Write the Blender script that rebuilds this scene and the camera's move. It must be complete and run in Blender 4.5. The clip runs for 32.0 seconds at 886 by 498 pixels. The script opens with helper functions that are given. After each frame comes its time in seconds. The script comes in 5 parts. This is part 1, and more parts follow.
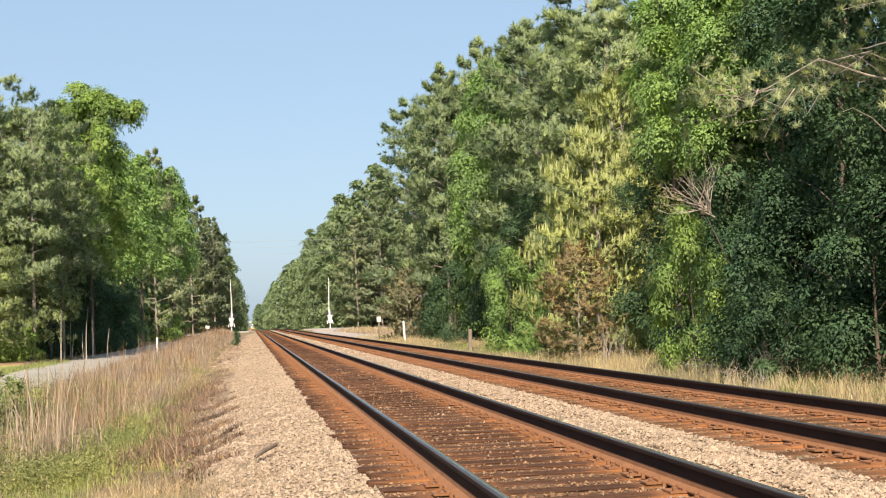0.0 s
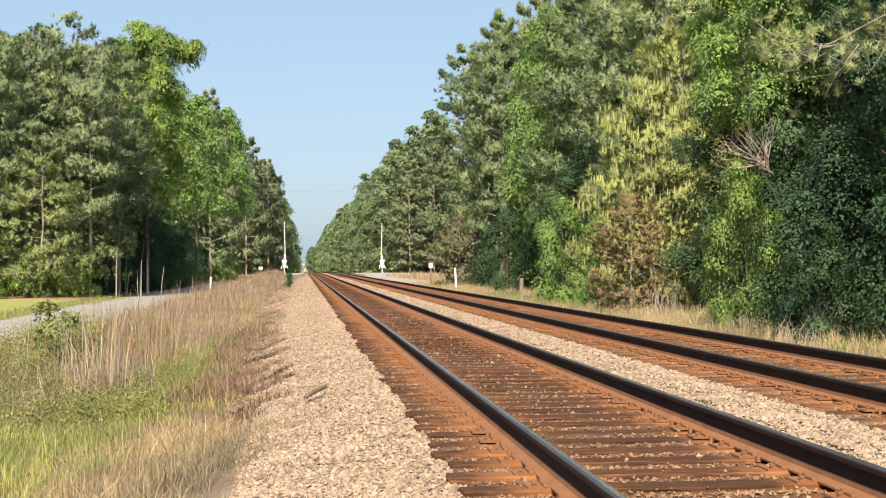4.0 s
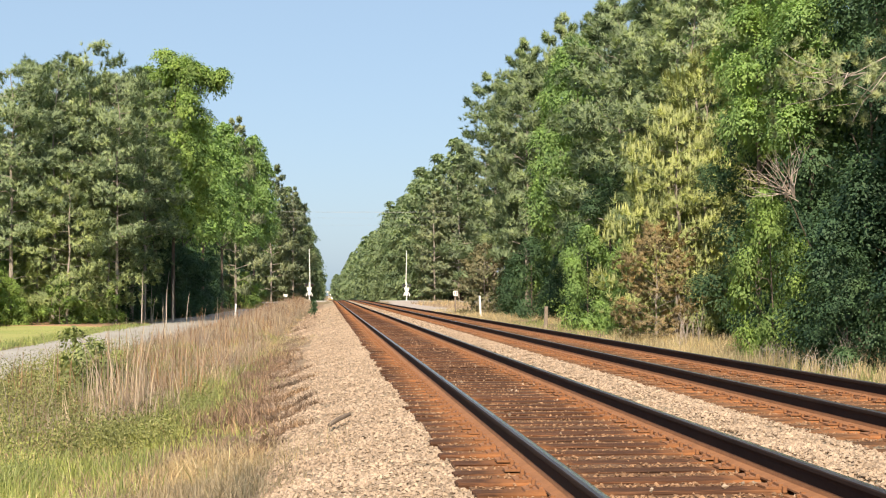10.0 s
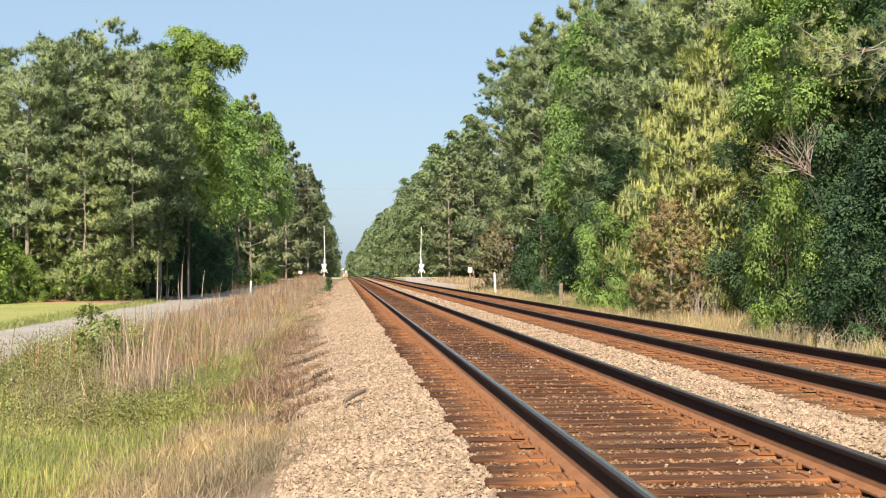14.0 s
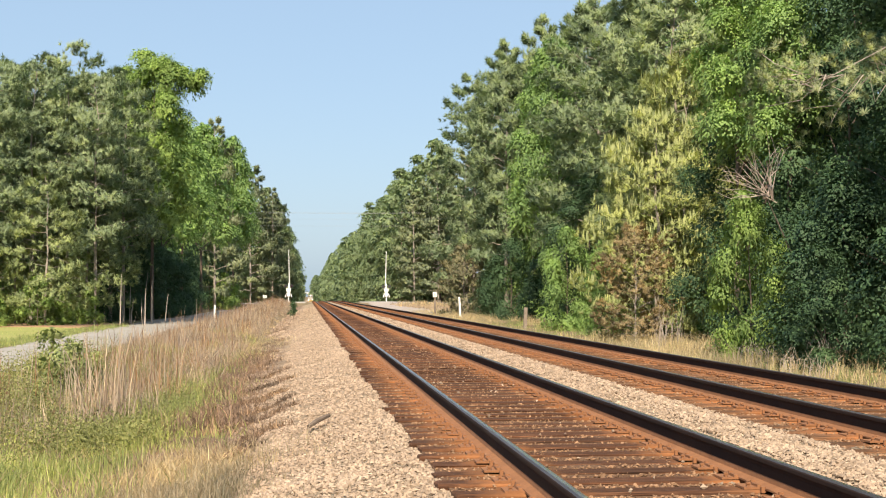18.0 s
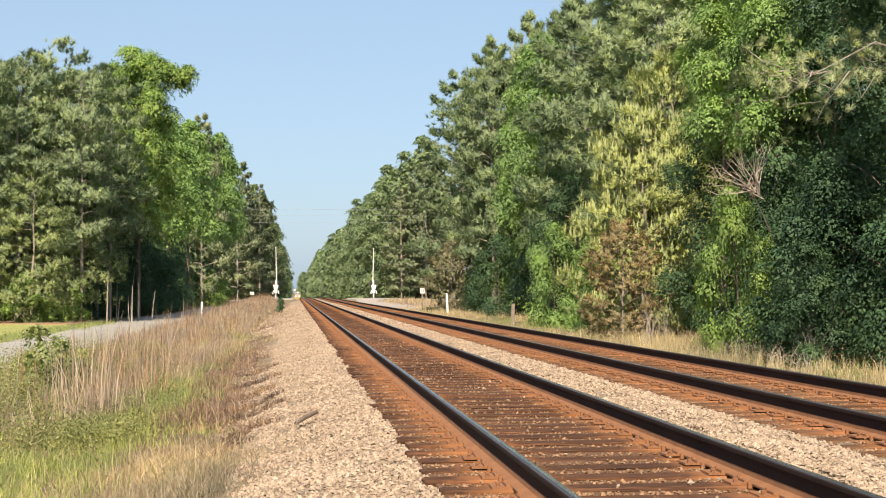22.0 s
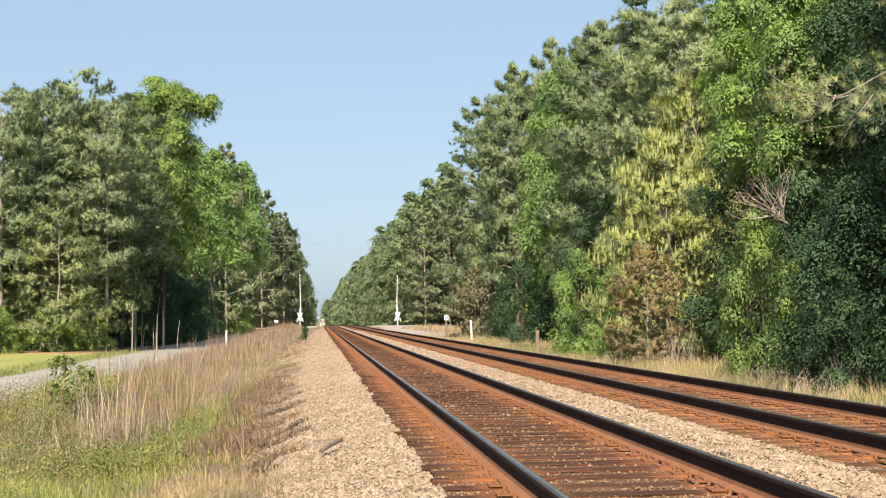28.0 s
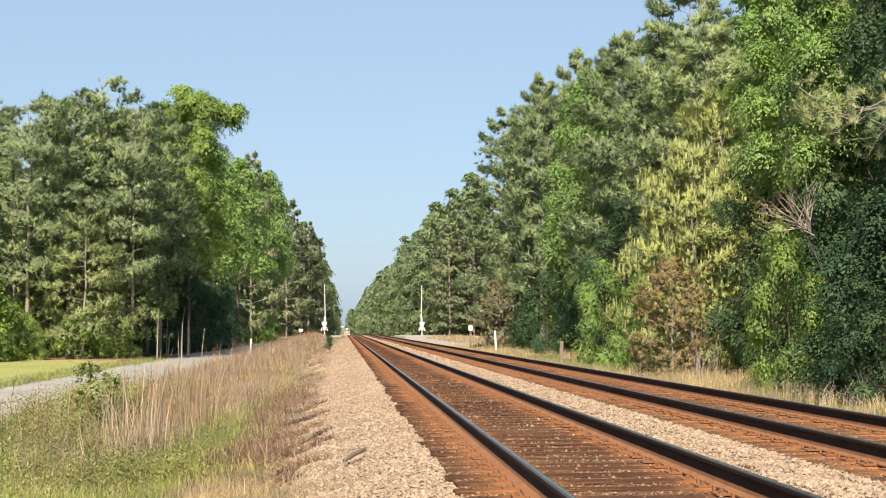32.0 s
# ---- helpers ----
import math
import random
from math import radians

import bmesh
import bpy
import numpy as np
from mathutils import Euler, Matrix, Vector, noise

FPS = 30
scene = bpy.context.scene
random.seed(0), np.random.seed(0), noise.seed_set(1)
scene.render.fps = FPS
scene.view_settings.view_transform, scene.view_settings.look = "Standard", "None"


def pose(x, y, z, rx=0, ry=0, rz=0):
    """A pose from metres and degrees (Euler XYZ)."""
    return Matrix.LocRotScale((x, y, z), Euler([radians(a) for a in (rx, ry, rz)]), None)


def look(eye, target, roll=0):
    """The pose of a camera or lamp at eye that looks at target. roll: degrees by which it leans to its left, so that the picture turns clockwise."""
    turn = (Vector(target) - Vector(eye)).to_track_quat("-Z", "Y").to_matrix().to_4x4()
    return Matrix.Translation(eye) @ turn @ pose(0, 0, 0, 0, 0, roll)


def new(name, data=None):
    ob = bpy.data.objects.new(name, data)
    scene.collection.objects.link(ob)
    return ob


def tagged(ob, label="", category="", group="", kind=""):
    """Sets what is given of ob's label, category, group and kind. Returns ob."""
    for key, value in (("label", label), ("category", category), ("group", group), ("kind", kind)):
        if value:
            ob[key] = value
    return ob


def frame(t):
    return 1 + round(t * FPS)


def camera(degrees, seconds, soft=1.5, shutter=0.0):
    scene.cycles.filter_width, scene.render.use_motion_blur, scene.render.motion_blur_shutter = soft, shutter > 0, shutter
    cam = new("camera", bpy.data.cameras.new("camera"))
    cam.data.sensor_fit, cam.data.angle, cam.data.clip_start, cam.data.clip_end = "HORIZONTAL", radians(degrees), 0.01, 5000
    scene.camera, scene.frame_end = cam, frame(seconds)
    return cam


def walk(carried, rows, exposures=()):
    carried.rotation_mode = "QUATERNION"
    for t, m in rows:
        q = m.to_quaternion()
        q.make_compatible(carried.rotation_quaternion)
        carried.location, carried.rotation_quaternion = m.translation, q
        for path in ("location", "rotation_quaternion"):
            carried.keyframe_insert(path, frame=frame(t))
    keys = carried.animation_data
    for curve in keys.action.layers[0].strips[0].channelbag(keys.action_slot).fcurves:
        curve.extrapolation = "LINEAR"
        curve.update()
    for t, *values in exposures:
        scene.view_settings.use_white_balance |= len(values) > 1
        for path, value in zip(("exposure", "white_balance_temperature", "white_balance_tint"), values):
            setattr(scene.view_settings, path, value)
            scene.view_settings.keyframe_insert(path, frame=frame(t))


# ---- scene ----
# x runs across the tracks to the right, y along them, z up from the tops of the sleepers
EYE = 1.23
cam = camera(35.5, 32.0, soft=1.1)
TURNS = [
    (0, 2.826, 2.06, -7.928), (0.5, 2.266, 2.102, -7.454), (1, 2.081, 2.114, -7.084), (1.5, 2.306, 2.07, -6.74), (2, 2.603, 1.941, -6.467), 
    (2.5, 2.639, 1.649, -6.348), (3, 2.305, 1.229, -6.321), (3.5, 1.538, 0.792, -6.162), (4, 0.694, 0.325, -5.783), (4.5, 0.102, 0.048, -5.174), 
    (6.5, 0.802, -0.225, -4.383), (7, 1.084, -0.067, -4.768), (7.5, 1.235, 0.084, -5.162), (8, 1.215, 0.171, -5.372), (8.5, 1.254, 0.196, -5.315), 
    (9, 1.393, 0.169, -5.152), (9.5, 1.618, 0.171, -4.957), (10, 1.851, 0.129, -4.767), (10.5, 1.942, 0.066, -4.419), (11, 1.823, -0.011, -3.906), 
    (11.5, 1.562, -0.08, -3.384), (12, 1.288, -0.04, -2.992), (12.5, 1.188, 0.031, -3.017), (13, 1.138, 0.161, -3.34), (13.5, 1.049, 0.187, -3.772), 
    (14, 0.889, 0.183, -4.157), (14.5, 0.701, 0.093, -4.401), (16.5, 1.453, 0.113, -4.835), (17, 1.746, 0.198, -4.976), (17.5, 1.899, 0.177, -5.273), 
    (18, 1.894, 0.118, -5.61), (18.5, 1.831, -0.028, -5.859), (19, 1.81, -0.143, -6.047), (19.5, 1.787, -0.169, -6.167), (20, 1.732, -0.17, -6.225), 
    (20.5, 1.663, -0.066, -6.245), (21, 1.637, -0, -6.22), (21.5, 1.684, 0.115, -6.188), (22, 1.747, 0.214, -6.132), (22.5, 1.768, 0.31, -6.043), 
    (23, 1.713, 0.368, -5.902), (23.5, 1.646, 0.334, -5.732), (24, 1.67, 0.246, -5.55), (24.5, 1.779, 0.155, -5.411), (25, 1.989, 0.117, -5.319), 
    (25.5, 2.208, 0.118, -5.278), (26, 2.431, 0.187, -5.265), (26.5, 2.607, 0.325, -5.257), (28.5, 2.913, 0.617, -5.117), (29, 2.99, 0.561, -5.054), 
    (29.5, 3.142, 0.524, -4.969), (30, 3.336, 0.429, -4.869), (30.5, 3.54, 0.4, -4.716), (31, 3.638, 0.365, -4.488), (31.5, 3.578, 0.265, -4.199), 
    (32, 3.288, 0.152, -4.137),
]
walk(cam, [(t, pose(0, 0, EYE, 90 + tilt, lean, turn)) for t, tilt, lean, turn in TURNS])

# ---- world and sun ----
SUN = Vector((-0.16, -0.72, 0.68)).normalized()
world = bpy.data.worlds.new("sky")
scene.world = world
world.use_nodes = True
wn, wl = world.node_tree.nodes, world.node_tree.links
sky = wn.new("ShaderNodeTexSky")
sky.sky_type, sky.sun_disc = "NISHITA", False
sky.sun_elevation = math.asin(SUN.z)
sky.sun_rotation = math.atan2(SUN.x, SUN.y)
sky.air_density, sky.dust_density, sky.ozone_density = 1.0, 1.3, 1.6
# thin haze evens the sky out
haze = wn.new("ShaderNodeMix")
haze.data_type = "RGBA"
haze.inputs[0].default_value = 0.65
haze.inputs[7].default_value = (2.72, 3.72, 4.9, 1)
wl.new(sky.outputs[0], haze.inputs[6])
wl.new(haze.outputs[2], wn["Background"].inputs[0])
wn["Background"].inputs[1].default_value = 0.108
lamp = bpy.data.lights.new("sun", "SUN")
lamp.energy, lamp.angle, lamp.color = 5.7, radians(0.5), (1.0, 0.85, 0.66)
sun = new("sun", lamp)
sun.matrix_world = look(SUN * 200, (0, 0, 0))
scene.view_settings.exposure = 0.62


# ---- mesh helpers ----
def part(name, data, material, parent, label=""):
    """One mesh object under a thing; data is a bmesh or a mesh."""
    if isinstance(data, bmesh.types.BMesh):
        me = bpy.data.meshes.new(name)
        data.to_mesh(me)
        data.free()
    else:
        me = data
    if material and not me.materials:
        me.materials.append(material)
    ob = new(name, me)
    ob.parent = parent
    return tagged(ob, label)


def empty(name, m=Matrix(), label="", category="", group="", kind=""):
    ob = new(name)
    ob.matrix_basis = m
    return tagged(ob, label, category, group, kind)


def grid_mesh(name, verts, faces, material=None, smooth=False):
    """A mesh from arrays: verts (n, 3), faces (m, 3) or (m, 4)."""
    verts, faces = np.asarray(verts, np.float32), np.asarray(faces, np.int32)
    me = bpy.data.meshes.new(name)
    n, k = faces.shape
    me.vertices.add(len(verts))
    me.vertices.foreach_set("co", verts.ravel())
    me.loops.add(n * k)
    me.loops.foreach_set("vertex_index", faces.ravel())
    me.polygons.add(n)
    me.polygons.foreach_set("loop_start", np.arange(0, n * k, k, dtype=np.int32))
    me.polygons.foreach_set("use_smooth", np.full(n, smooth))
    me.update(calc_edges=True)
    if material:
        me.materials.append(material)
    return me


def box(bm, x0, x1, y0, y1, z0, z1, bevel=0.0):
    made = bmesh.ops.create_cube(bm, size=1, matrix=Matrix.LocRotScale(
        ((x0 + x1) / 2, (y0 + y1) / 2, (z0 + z1) / 2), None, (x1 - x0, y1 - y0, z1 - z0)))["verts"]
    if bevel:
        edges = list({e for v in made for e in v.link_edges})
        bmesh.ops.bevel(bm, geom=edges, offset=bevel, segments=1, affect="EDGES")


def tube(bm, points, radii, sides=7):
    """A tapered tube along points."""
    rings = []
    for i, p in enumerate(points):
        a = points[min(i + 1, len(points) - 1)] - points[max(i - 1, 0)]
        q = a.to_track_quat("Z", "Y")
        rings.append([bm.verts.new(p + q @ Vector((radii[i] * math.cos(2 * math.pi * k / sides),
                                                   radii[i] * math.sin(2 * math.pi * k / sides), 0))) for k in range(sides)])
    for r, s in zip(rings, rings[1:]):
        for k in range(sides):
            bm.faces.new((r[k], r[(k + 1) % sides], s[(k + 1) % sides], s[k]))
    bm.faces.new(rings[-1])
    bm.faces.new(rings[0][::-1])


def cylinder(bm, x, y, z0, z1, r0, r1=None, sides=14):
    tube(bm, [Vector((x, y, z0)), Vector((x, y, z1))], [r0, r0 if r1 is None else r1], sides)


# ---- materials ----
def material(name):
    m = bpy.data.materials.new(name)
    m.use_nodes = True
    nt = m.node_tree
    return m, nt.nodes, nt.links, nt.nodes["Principled BSDF"]


def ramp(nodes, stops):
    r = nodes.new("ShaderNodeValToRGB")
    el = r.color_ramp.elements
    while len(el) < len(stops):
        el.new(0.5)
    for e, (at, c) in zip(el, stops):
        e.position, e.color = at, (*c, 1)
    return r


def noise_tex(nodes, links, scale, detail=4.0, rough=0.6, coord="Object"):
    c = nodes.new("ShaderNodeTexCoord")
    n = nodes.new("ShaderNodeTexNoise")
    n.inputs["Scale"].default_value, n.inputs["Detail"].default_value, n.inputs["Roughness"].default_value = scale, detail, rough
    links.new(c.outputs[coord], n.inputs["Vector"])
    return n


def mixed(nodes, links, kind, fac, a, b):
    m = nodes.new("ShaderNodeMix")
    m.data_type, m.blend_type = "RGBA", kind
    for socket, v in ((m.inputs[0], fac), (m.inputs[6], a), (m.inputs[7], b)):
        if isinstance(v, bpy.types.NodeSocket):
            links.new(v, socket)
        else:
            socket.default_value = v if isinstance(v, float) else (*v, 1)
    return m.outputs[2]


def bump(nodes, links, bsdf, height, strength, distance):
    b = nodes.new("ShaderNodeBump")
    b.inputs["Strength"].default_value, b.inputs["Distance"].default_value = strength, distance
    links.new(height, b.inputs["Height"])
    links.new(b.outputs[0], bsdf.inputs["Normal"])


def rough_surface(name, fine, coarse, scale_fine, scale_coarse, blend=0.5, roughness=0.9, relief=0.3, depth=0.01, metal=0.0, island=0.0, coord="Object"):
    """A surface of two ramps of colour at two scales, with relief."""
    m, n, l, b = material(name)
    nf = noise_tex(n, l, scale_fine, 6, 0.65, coord)
    nc = noise_tex(n, l, scale_coarse, 4, 0.6, coord)
    rf, rc = ramp(n, fine), ramp(n, coarse)
    l.new(nf.outputs[0], rf.inputs[0])
    l.new(nc.outputs[0], rc.inputs[0])
    colour = mixed(n, l, "MIX", blend, rf.outputs[0], rc.outputs[0])
    if island:
        g = n.new("ShaderNodeNewGeometry")
        r = ramp(n, [(0, (1 - island,) * 3), (1, (1 + island,) * 3)])
        l.new(g.outputs["Random Per Island"], r.inputs[0])
        colour = mixed(n, l, "MULTIPLY", 1.0, colour, r.outputs[0])
    l.new(colour, b.inputs["Base Color"])
    b.inputs["Roughness"].default_value, b.inputs["Metallic"].default_value = roughness, metal
    bump(n, l, b, nf.outputs[0], relief, depth)
    return m


def leaf_material(name, dark, mid, light, through_light=0.22, scale=0.9, gloss=0.65, vary=0.42):
    """Leaves: colour by leaf and by clump, with light passing through."""
    m, n, l, b = material(name)
    g = n.new("ShaderNodeNewGeometry")
    r = ramp(n, [(0, [vary * a + (1 - vary) * b for a, b in zip(dark, mid)]), (0.55, mid), (1, [vary * a + (1 - vary) * b for a, b in zip(light, mid)])])
    l.new(g.outputs["Random Per Island"], r.inputs[0])
    nc = noise_tex(n, l, scale, 4, 0.7)
    rc = ramp(n, [(0.34, (0.55, 0.60, 0.64)), (0.5, (1, 1, 1)), (0.67, (1.45, 1.36, 1.10))])
    l.new(nc.outputs[0], rc.inputs[0])
    colour = mixed(n, l, "MULTIPLY", 1.0, r.outputs[0], rc.outputs[0])
    o = n.new("ShaderNodeObjectInfo")
    ro = ramp(n, [(0, (0.84, 0.87, 0.87)), (1, (1.15, 1.12, 1.04))])
    l.new(o.outputs["Random"], ro.inputs[0])
    colour = mixed(n, l, "MULTIPLY", 1.0, colour, ro.outputs[0])
    l.new(colour, b.inputs["Base Color"])
    b.inputs["Roughness"].default_value = gloss
    b.inputs["Specular IOR Level"].default_value = 0.25
    t = n.new("ShaderNodeBsdfTranslucent")
    tc = mixed(n, l, "MULTIPLY", 1.0, colour, (1.2, 1.3, 0.75))
    l.new(tc, t.inputs["Color"])
    s = n.new("ShaderNodeMixShader")
    s.inputs[0].default_value = through_light
    l.new(b.outputs[0], s.inputs[1])
    l.new(t.outputs[0], s.inputs[2])
    l.new(s.outputs[0], n["Material Output"].inputs[0])
    return m


SOIL = rough_surface("soil_and_grass", [(0.3, (0.11, 0.075, 0.04)), (0.7, (0.25, 0.18, 0.10))], [(0.35, (0.13, 0.12, 0.045)), (0.65, (0.24, 0.17, 0.10))], 14, 0.35, 0.5, 0.95, 0.6, 0.03)
LAWN = rough_surface("mown_grass", [(0.3, (0.17, 0.20, 0.045)), (0.7, (0.33, 0.33, 0.085))], [(0.35, (0.22, 0.26, 0.06)), (0.65, (0.37, 0.33, 0.12))], 25, 0.25, 0.5, 0.95, 0.5, 0.02)
ROAD = rough_surface("pale_worn_asphalt", [(0.3, (0.24, 0.225, 0.20)), (0.7, (0.36, 0.34, 0.30))], [(0.35, (0.25, 0.23, 0.20)), (0.65, (0.38, 0.355, 0.31))], 30, 0.4, 0.5, 0.9, 0.25, 0.008)
def bed_material():
    """Crushed stone with brown dirt washed in from the bank."""
    m, n, l, b = material("ballast_bed")
    nf, nc, nd = noise_tex(n, l, 26, 6, 0.7), noise_tex(n, l, 0.8, 4), noise_tex(n, l, 1.7, 6, 0.7)
    rf = ramp(n, [(0.3, (0.17, 0.118, 0.072)), (0.7, (0.40, 0.30, 0.195))])
    rc = ramp(n, [(0.35, (0.27, 0.205, 0.135)), (0.65, (0.38, 0.305, 0.21))])
    l.new(nf.outputs[0], rf.inputs[0])
    l.new(nc.outputs[0], rc.inputs[0])
    colour = mixed(n, l, "MIX", 0.45, rf.outputs[0], rc.outputs[0])
    c, sep = n.new("ShaderNodeTexCoord"), n.new("ShaderNodeSeparateXYZ")
    l.new(c.outputs["Object"], sep.inputs[0])
    a = n.new("ShaderNodeMath")
    a.operation = "MULTIPLY_ADD"
    l.new(nd.outputs[0], a.inputs[0])
    a.inputs[1].default_value = 2.4
    l.new(sep.outputs[0], a.inputs[2])
    mask = ramp(n, [(0.25, (1, 1, 1)), (0.8, (0, 0, 0))])
    l.new(a.outputs[0], mask.inputs[0])
    dirt = ramp(n, [(0.3, (0.12, 0.072, 0.045)), (0.7, (0.27, 0.18, 0.115))])
    l.new(nf.outputs[0], dirt.inputs[0])
    l.new(mixed(n, l, "MIX", mask.outputs[0], colour, dirt.outputs[0]), b.inputs["Base Color"])
    b.inputs["Roughness"].default_value = 0.95
    bump(n, l, b, nf.outputs[0], 1.0, 0.05)
    return m


BED = bed_material()
STONE = rough_surface("ballast_stone", [(0.3, (0.25, 0.18, 0.124)), (0.7, (0.395, 0.298, 0.215))], [(0.35, (0.255, 0.187, 0.128)), (0.65, (0.405, 0.315, 0.236))], 30, 2.0, 0.5, 0.9, 0.3, 0.004, island=0.34)
CRIB = rough_surface("rusty_crib_stone", [(0.3, (0.15, 0.083, 0.045)), (0.7, (0.32, 0.195, 0.112))], [(0.35, (0.16, 0.088, 0.046)), (0.65, (0.32, 0.195, 0.112))], 30, 2.0, 0.5, 0.95, 0.4, 0.006, island=0.35)


def sleeper_material(name, dark, mid, light, stretch):
    """Wood or stone between the rails, with rust washed out round the two rails."""
    m, n, l, b = material(name)
    c = n.new("ShaderNodeTexCoord")
    mp = n.new("ShaderNodeMapping")
    mp.inputs["Scale"].default_value = stretch
    l.new(c.outputs["Object"], mp.inputs[0])
    grain = n.new("ShaderNodeTexNoise")
    grain.inputs["Scale"].default_value, grain.inputs["Detail"].default_value = 2.0, 6
    l.new(mp.outputs[0], grain.inputs["Vector"])
    wood = ramp(n, [(0.3, dark), (0.55, mid), (0.75, light)])
    l.new(grain.outputs[0], wood.inputs[0])
    sep = n.new("ShaderNodeSeparateXYZ")
    l.new(c.outputs["Object"], sep.inputs[0])
    a = n.new("ShaderNodeMath")
    a.operation = "ABSOLUTE"
    l.new(sep.outputs[0], a.inputs[0])
    d = n.new("ShaderNodeMath")
    d.operation = "SUBTRACT"
    l.new(a.outputs[0], d.inputs[0])
    d.inputs[1].default_value = 0.78
    e = n.new("ShaderNodeMath")
    e.operation = "ABSOLUTE"
    l.new(d.outputs[0], e.inputs[0])
    blot = noise_tex(n, l, 5.0, 5, 0.7)
    f = n.new("ShaderNodeMath")
    f.operation = "MULTIPLY_ADD"
    l.new(blot.outputs[0], f.inputs[0])
    f.inputs[1].default_value = 0.55
    l.new(e.outputs[0], f.inputs[2])
    mask = ramp(n, [(0.43, (1, 1, 1)), (0.66, (0, 0, 0))])
    l.new(f.outputs[0], mask.inputs[0])
    rust = ramp(n, [(0.3, (0.175, 0.074, 0.03)), (0.7, (0.305, 0.138, 0.058))])
    l.new(blot.outputs[0], rust.inputs[0])
    colour = mixed(n, l, "MIX", mask.outputs[0], wood.outputs[0], rust.outputs[0])
    o = n.new("ShaderNodeObjectInfo")
    ro = ramp(n, [(0, (0.75, 0.75, 0.75)), (1, (1.25, 1.2, 1.15))])
    l.new(o.outputs["Random"], ro.inputs[0])
    l.new(mixed(n, l, "MULTIPLY", 1.0, colour, ro.outputs[0]), b.inputs["Base Color"])
    b.inputs["Roughness"].default_value = 0.9
    bump(n, l, b, grain.outputs[0], 0.7, 0.012)
    b.inputs["Specular IOR Level"].default_value = 0.2
    return m


SLEEPER = sleeper_material("weathered_sleeper_wood", (0.024, 0.012, 0.007), (0.092, 0.042, 0.022), (0.195, 0.10, 0.056), (2.0, 40, 40))
SLEEPER_RUSTY = sleeper_material("rust_stained_sleeper_wood", (0.055, 0.027, 0.014), (0.135, 0.07, 0.036), (0.24, 0.135, 0.075), (2.0, 40, 40))
FINES = sleeper_material("rusty_fines", (0.08, 0.042, 0.024), (0.18, 0.10, 0.056), (0.33, 0.21, 0.125), (22, 22, 22))
# rust well below its own brightness: the rail head's shade put into the colour
SHADED_RUST = rough_surface("rust_darkened_for_shade", [(0.3, (0.016, 0.010, 0.009)), (0.7, (0.034, 0.020, 0.016))], [(0.35, (0.017, 0.011, 0.010)), (0.65, (0.036, 0.022, 0.017))], 20, 1.5, 0.5, 0.9, 0.3, 0.003)
SHADED_RUST.node_tree.nodes["Principled BSDF"].inputs["Specular IOR Level"].default_value = 0.15
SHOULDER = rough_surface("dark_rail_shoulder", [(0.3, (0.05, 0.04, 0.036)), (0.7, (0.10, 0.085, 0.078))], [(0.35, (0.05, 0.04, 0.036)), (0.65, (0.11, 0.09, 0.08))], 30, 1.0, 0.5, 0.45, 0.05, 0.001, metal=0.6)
PLATE = rough_surface("orange_rusted_plate", [(0.3, (0.175, 0.074, 0.03)), (0.7, (0.295, 0.135, 0.057))], [(0.35, (0.19, 0.081, 0.034)), (0.65, (0.295, 0.133, 0.056))], 40, 4, 0.5, 0.9, 0.4, 0.003)
POLISHED = rough_surface("polished_rail_top", [(0.3, (0.42, 0.40, 0.39)), (0.7, (0.56, 0.54, 0.525))], [(0.35, (0.40, 0.38, 0.37)), (0.65, (0.58, 0.56, 0.54))], 30, 1.0, 0.5, 0.26, 0.05, 0.001, metal=0.9)
BARK = rough_surface("tree_bark", [(0.3, (0.06, 0.045, 0.035)), (0.7, (0.19, 0.145, 0.115))], [(0.35, (0.08, 0.06, 0.048)), (0.65, (0.20, 0.155, 0.12))], 9, 1.0, 0.5, 0.95, 0.7, 0.02)
PINE_BARK = rough_surface("pine_bark", [(0.3, (0.19, 0.16, 0.135)), (0.7, (0.44, 0.38, 0.33))], [(0.35, (0.21, 0.18, 0.15)), (0.65, (0.44, 0.38, 0.33))], 7, 1.0, 0.5, 0.95, 0.7, 0.02)
DEADWOOD = rough_surface("bleached_dead_wood", [(0.3, (0.312, 0.264, 0.216)), (0.7, (0.516, 0.444, 0.384))], [(0.35, (0.312, 0.264, 0.228)), (0.65, (0.504, 0.432, 0.372))], 9, 1.0, 0.5, 0.9, 0.5, 0.01)
WHITE = rough_surface("chalky_white_paint", [(0.3, (0.70, 0.69, 0.66)), (0.7, (0.82, 0.81, 0.79))], [(0.35, (0.66, 0.64, 0.60)), (0.65, (0.82, 0.81, 0.79))], 15, 2, 0.5, 0.6, 0.1, 0.002)
BROAD = leaf_material("bright_broad_leaf", (0.147, 0.239, 0.086), (0.215, 0.328, 0.116), (0.295, 0.422, 0.157), 0.32)
POPLAR = leaf_material("yellow_green_leaf", (0.190, 0.276, 0.083), (0.253, 0.356, 0.106), (0.322, 0.431, 0.138), 0.3)
# the wood's shade put into the leaf colour, far darker than BROAD
BROAD_SHADED = leaf_material("shade_darkened_leaf", (0.042, 0.082, 0.039), (0.061, 0.114, 0.055), (0.092, 0.163, 0.077), 0.15)
NEEDLE = leaf_material("pine_needles", (0.178, 0.230, 0.138), (0.257, 0.322, 0.191), (0.369, 0.442, 0.267), 0.32, 1.2)
BROWNED = leaf_material("browned_pine_needles", (0.213, 0.263, 0.157), (0.302, 0.347, 0.207), (0.403, 0.431, 0.263), 0.3, 1.5)
